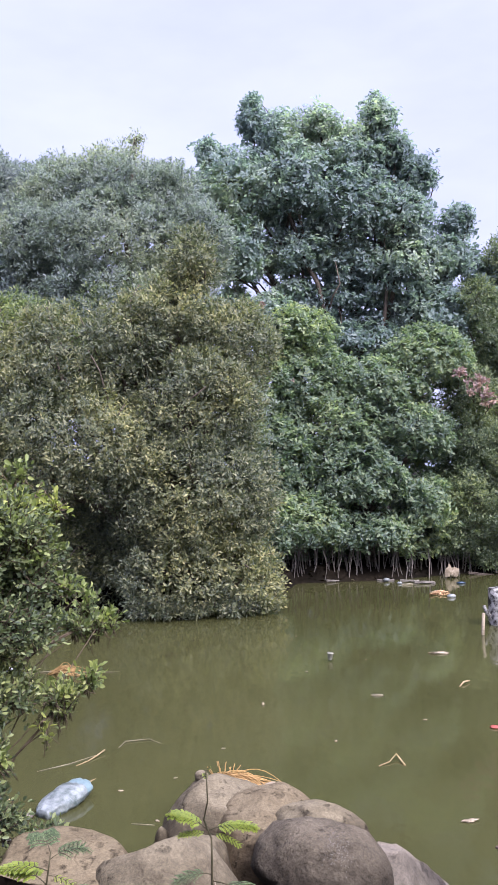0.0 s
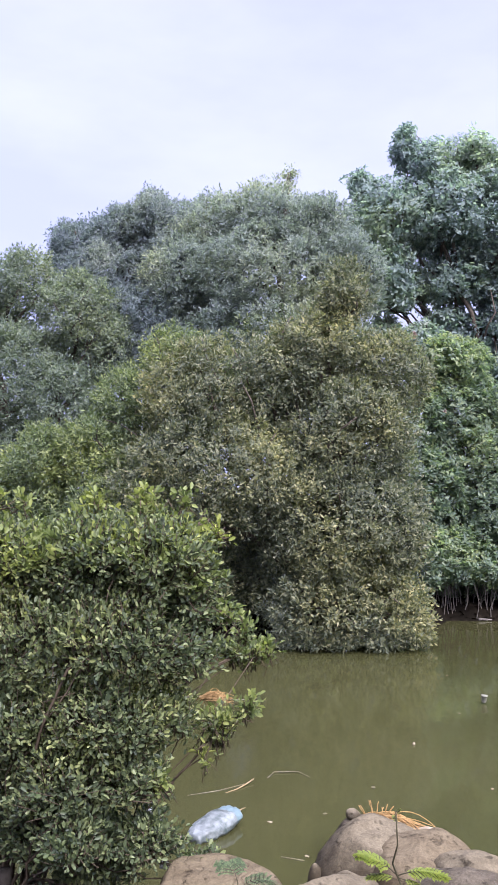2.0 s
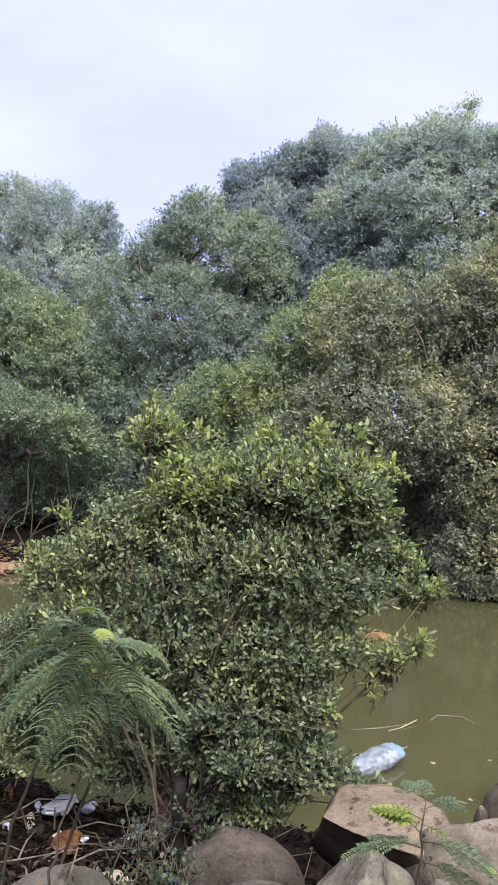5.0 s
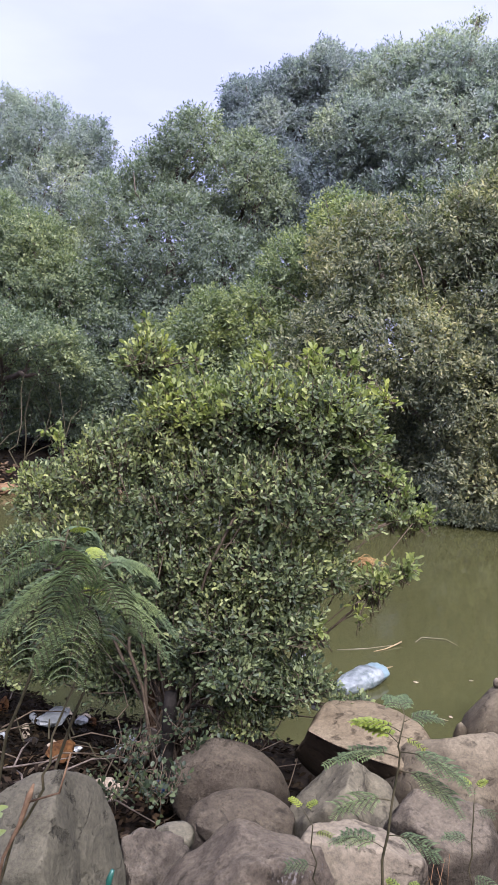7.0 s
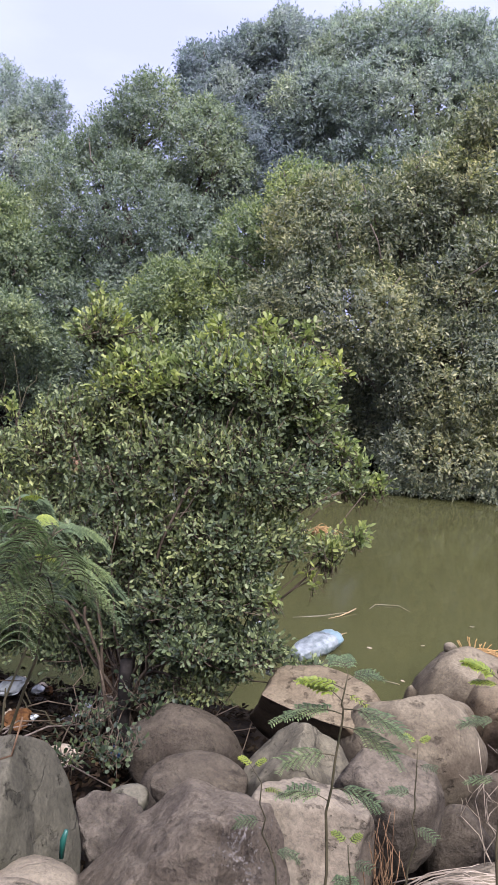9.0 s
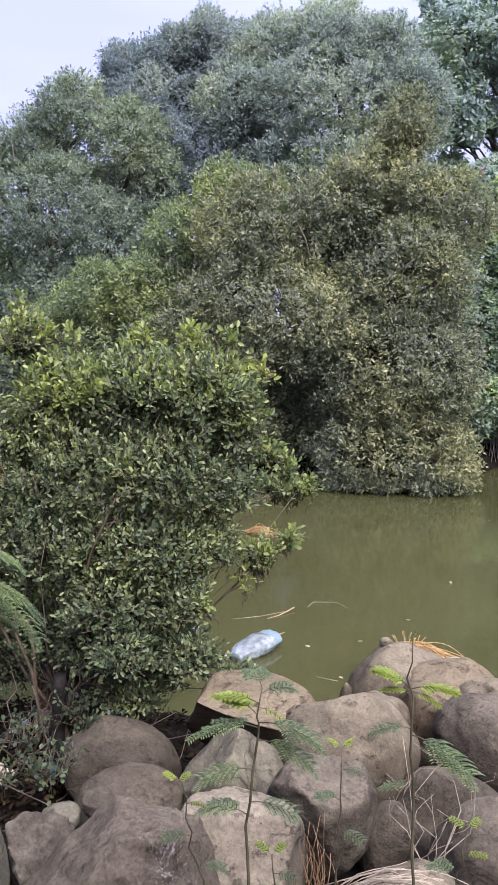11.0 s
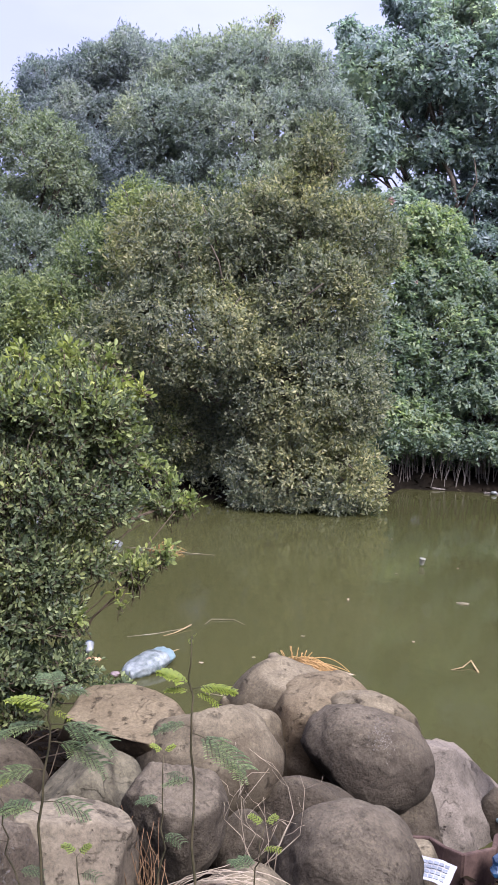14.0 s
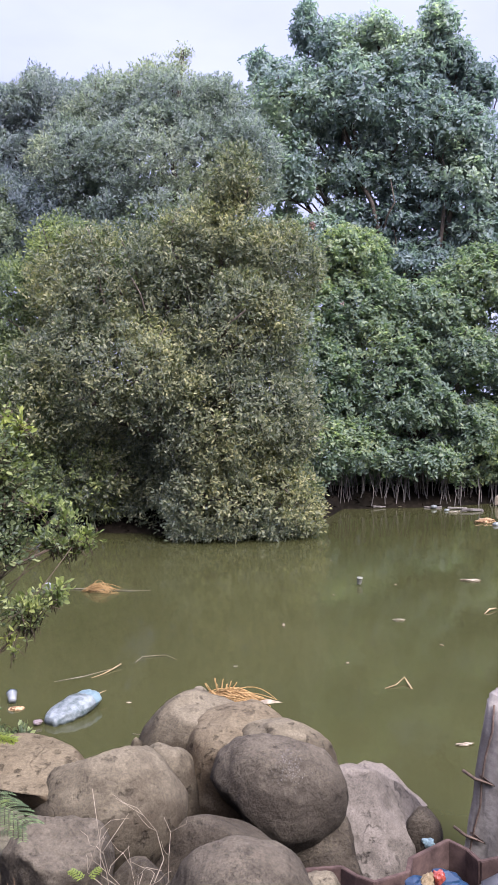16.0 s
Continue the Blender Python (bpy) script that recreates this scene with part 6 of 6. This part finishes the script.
# dry grass and straw on the small boulder
grass = thing("dry_grass", (1.50, 5.45, 1.24), "tuft of dry bleached grass on a boulder", "grass")
gr = np.random.default_rng(941)
gp = []
for k in range(40):
    a, b, c = np.array([-0.20, -0.10, -0.10]), np.array([-0.02, -0.12, 0.08]), np.array([0.15, -0.10, 0.02])
    t = np.linspace(0, 1, 7)[:, None] * gr.uniform(0.5, 1.0) + gr.uniform(-0.1, 0.25)
    p = a * (1 - t) ** 2 + 2 * b * t * (1 - t) + c * t ** 2 + gr.normal(0, 0.022, 3) + np.cumsum(gr.normal(0, 0.006, (7, 3)), 0)
    gp.append((p, np.linspace(0.0024, 0.0012, 7)))
tagged(part_mesh("blade", tubes("blade", gp, MAT_STRAW_PALE, 3), grass), kind="stuff")
russet = thing("dry_grass", (1.24, 5.45, 1.0), "brown dead grass hanging in the gap between boulders", "grass")
rp = []
for k in range(70):
    b = np.array([gr.uniform(-0.06, 0.05), gr.uniform(-0.05, 0.05), 0.0])
    rp.append(bent(b, b + np.array([gr.normal(-0.03, 0.05), gr.normal(0, 0.04), gr.uniform(0.12, 0.36)]), 0.0026, 0.0012, gr, 0.35, 6))
tagged(part_mesh("blade", tubes("blade", rp, MAT_DEAD_GRASS, 3), russet), kind="stuff")
dry = thing("dry_weed", (1.59, 5.6, 1.15), "dead branching weed between the boulders", "weed")
dp = []
for k in range(9):
    b = np.array([gr.uniform(-0.05, 0.05), 0, 0])
    e = np.array([gr.normal(0, 0.07), gr.normal(0, 0.05), gr.uniform(0.15, 0.46)])
    p, r = bent(b, e, 0.0020, 0.0008, gr, 0.4, 6)
    dp.append((p, r))
    for j in (3, 4):
        dp.append(bent(p[j], p[j] + np.array([gr.normal(0, 0.06), gr.normal(0, 0.03), 0.06]), 0.0012, 0.0007, gr, 0.3, 4))
part_mesh("stem", tubes("stem", dp, MAT_STRAW_PALE, 4), dry)


def crust(ob, way, centre, spread, count, seed, label):
    """Pale crumbs stuck on a boulder's skin."""
    r = np.random.default_rng(seed)
    me = ob.data
    tree_ = BVHTree.FromPolygons([ob.matrix_world @ v.co for v in me.vertices], [p.vertices[:] for p in me.polygons])
    verts, faces = [], []
    base = np.array([(1, 1, 1), (1, -1, -1), (-1, 1, -1), (-1, -1, 1)], float)
    for _ in range(count):
        o = Vector(centre) - Vector(way) * 2 + Vector(r.normal(0, 1, 3) * np.array(spread))
        hit, nrm, _i, _d = tree_.ray_cast(o, Vector(way))
        if hit is None:
            continue
        s = r.uniform(0.001, 0.0030)
        k = len(verts)
        verts += [tuple(np.array(hit) + q) for q in (base + r.normal(0, 0.35, (4, 3))) * s]
        faces += [(k, k + 1, k + 2), (k, k + 2, k + 3), (k, k + 3, k + 1), (k + 1, k + 3, k + 2)]
    if verts:
        m = ob.matrix_world.inverted()
        me2 = mesh_of("crust", [tuple(m @ Vector(v)) for v in verts], faces, MAT_CRUST)
        tagged(part_mesh("crust", me2, ob, label), kind="stuff")


MAT_CRUST = plain_material("pale_crust", (0.085, 0.074, 0.062), (0.150, 0.134, 0.115), 30.0, 0.9, 0.3)
crust(ridge_rock, (0, 0.4, -0.9), (0.93, 4.90, 1.68), (0.02, 0.05, 0.02), 230, 951, "white crumbling crust")
crust(round_rock, (0, 0.6, -0.8), (1.99, 7.32, 0.95), (0.035, 0.06, 0.05), 260, 952, "pale crumbling crust")
board((2.575, 8.90, 0.045), (0.66, 0.30, 0.13), (0, 4, -66), MAT_ROCK_ASH, "flat broken grey slab lying at the water beside the boulder", 866, "slab", "slab")
board((2.585, 8.86, 0.122), (0.36, 0.06, 0.014), (0, 4, -62), MAT_ROCK_DARK, "dark flaked chip of stone on the slab", 867, "stone_chip", "stone")


def packet(at, turn):
    """A creased white sheet packet with a printed grid that cannot be read."""
    ob = thing("printed_packet", at, "creased white printed packet lying on a boulder", "packet")
    r = np.random.default_rng(871)
    n = 9
    u, v = np.meshgrid(np.linspace(-0.5, 0.5, n), np.linspace(-0.5, 0.5, n))
    h = 0.006 * np.sin(u * 7 + 1) + 0.005 * np.sin(v * 6) + r.normal(0, 0.0012, u.shape)
    top = np.stack([u * 0.150 + 0.02 * v, v * 0.105, h + 0.004], -1).reshape(-1, 3)
    low = top - np.array([0, 0, 0.003])
    q = (np.arange(n - 1)[:, None] * n + np.arange(n - 1)[None]).ravel()
    f = [(int(k), int(k + 1), int(k + n + 1), int(k + n)) for k in q]
    g = [tuple(n * n + c for c in reversed(a)) for a in f]
    rim = [k for k in range(n)] + [n * k + n - 1 for k in range(1, n)] + [n * n - 1 - k for k in range(1, n)] + [n * (n - 1 - k) for k in range(1, n - 1)]
    side = [(a, a + n * n, b + n * n, b) for a, b in zip(rim, rim[1:] + rim[:1])]
    part_mesh("sheet", mesh_of("sheet", np.concatenate([top, low]), f + g + side, MAT_PACKET, False), ob)
    for k in range(20):
        cx, cy = -0.045 + 0.022 * (k % 5), -0.030 + 0.019 * (k // 5)
        z = 0.006 * math.sin(cx / 0.15 * 7 + 1) + 0.005 * math.sin(cy / 0.105 * 6) + 0.0062
        bm = bmesh.new()
        bmesh.ops.create_cube(bm, size=1.0)
        for w in bm.verts:
            w.co = Vector((cx + 0.2 * cy + w.co.x * 0.017, cy + w.co.y * 0.013, z + w.co.z * 0.003))
        part("print_mark", bm, MAT_INK, ob, smooth=False)
    bm = bmesh.new()
    bmesh.ops.create_cube(bm, size=1.0)
    for w in bm.verts:
        w.co = Vector((-0.068 + w.co.x * 0.02, -0.030 + w.co.y * 0.018, 0.0045 + w.co.z * 0.005))
    part("red_mark", bm, MAT_RED, ob, "red printed patch", False)
    ob.matrix_world = pose(*at, *turn)


MAT_PACKET = plain_material("white_packet", (0.20, 0.20, 0.21), (0.27, 0.27, 0.28), 10.0, 0.5, 0.2)
MAT_INK = plain_material("faded_ink", (0.10, 0.115, 0.14), (0.17, 0.185, 0.21), 40.0, 0.6, 0.1)
packet((2.21, 6.30, 0.84), (24, 4, -12))
crust(ash_rock, (0, 0.6, -0.8), (2.076, 8.020, 0.282), (0.045, 0.14, 0.05), 700, 953, "grey crumbling crust")

# broad-leaved weed and a dead stalk beside the tall boulder
weed = thing("broadleaf_weed", (0.27, 4.7, 1.28), "small weed with broad bright green leaves beside a boulder", "weed")
wr = np.random.default_rng(961)
p, r = bent((0, 0, 0), (-0.03, 0, 0.42), 0.004, 0.002, wr, 0.15, 8)
part_mesh("stem", tubes("stem", [(p, r)], MAT_STEM, 6), weed)
for k in range(11):
    q = p[2 + k % 6]
    a = wr.uniform(0, 6.28)
    me = leaf_mesh("leaf", q[None], np.array([(math.cos(a), math.sin(a), wr.uniform(0.1, 0.6))]), np.array([(0, 0, 1.0)]), np.array([wr.uniform(0.035, 0.06)]), np.array([0.026]), MAT_BUSH_BRIGHT, True)
    part_mesh("leaf", me, weed)
stick([(0.30, 4.6, 1.32), (0.346, 4.6, 1.59), (0.39, 4.6, 1.685), (0.414, 4.6, 1.759), (0.425, 4.6, 1.79)], [0.004, 0.006, 0.008, 0.012, 0.004], MAT_HUSK, "brown broken dead stalk standing by the boulder", "dead_stalk", "stalk")
stick([(0.415, 4.6, 1.745), (0.494, 4.6, 1.785), (0.52, 4.6, 1.883)], [0.004, 0.004, 0.003], MAT_HUSK, "thin bent dead twig beside the stalk", "dead_twig", "twig")
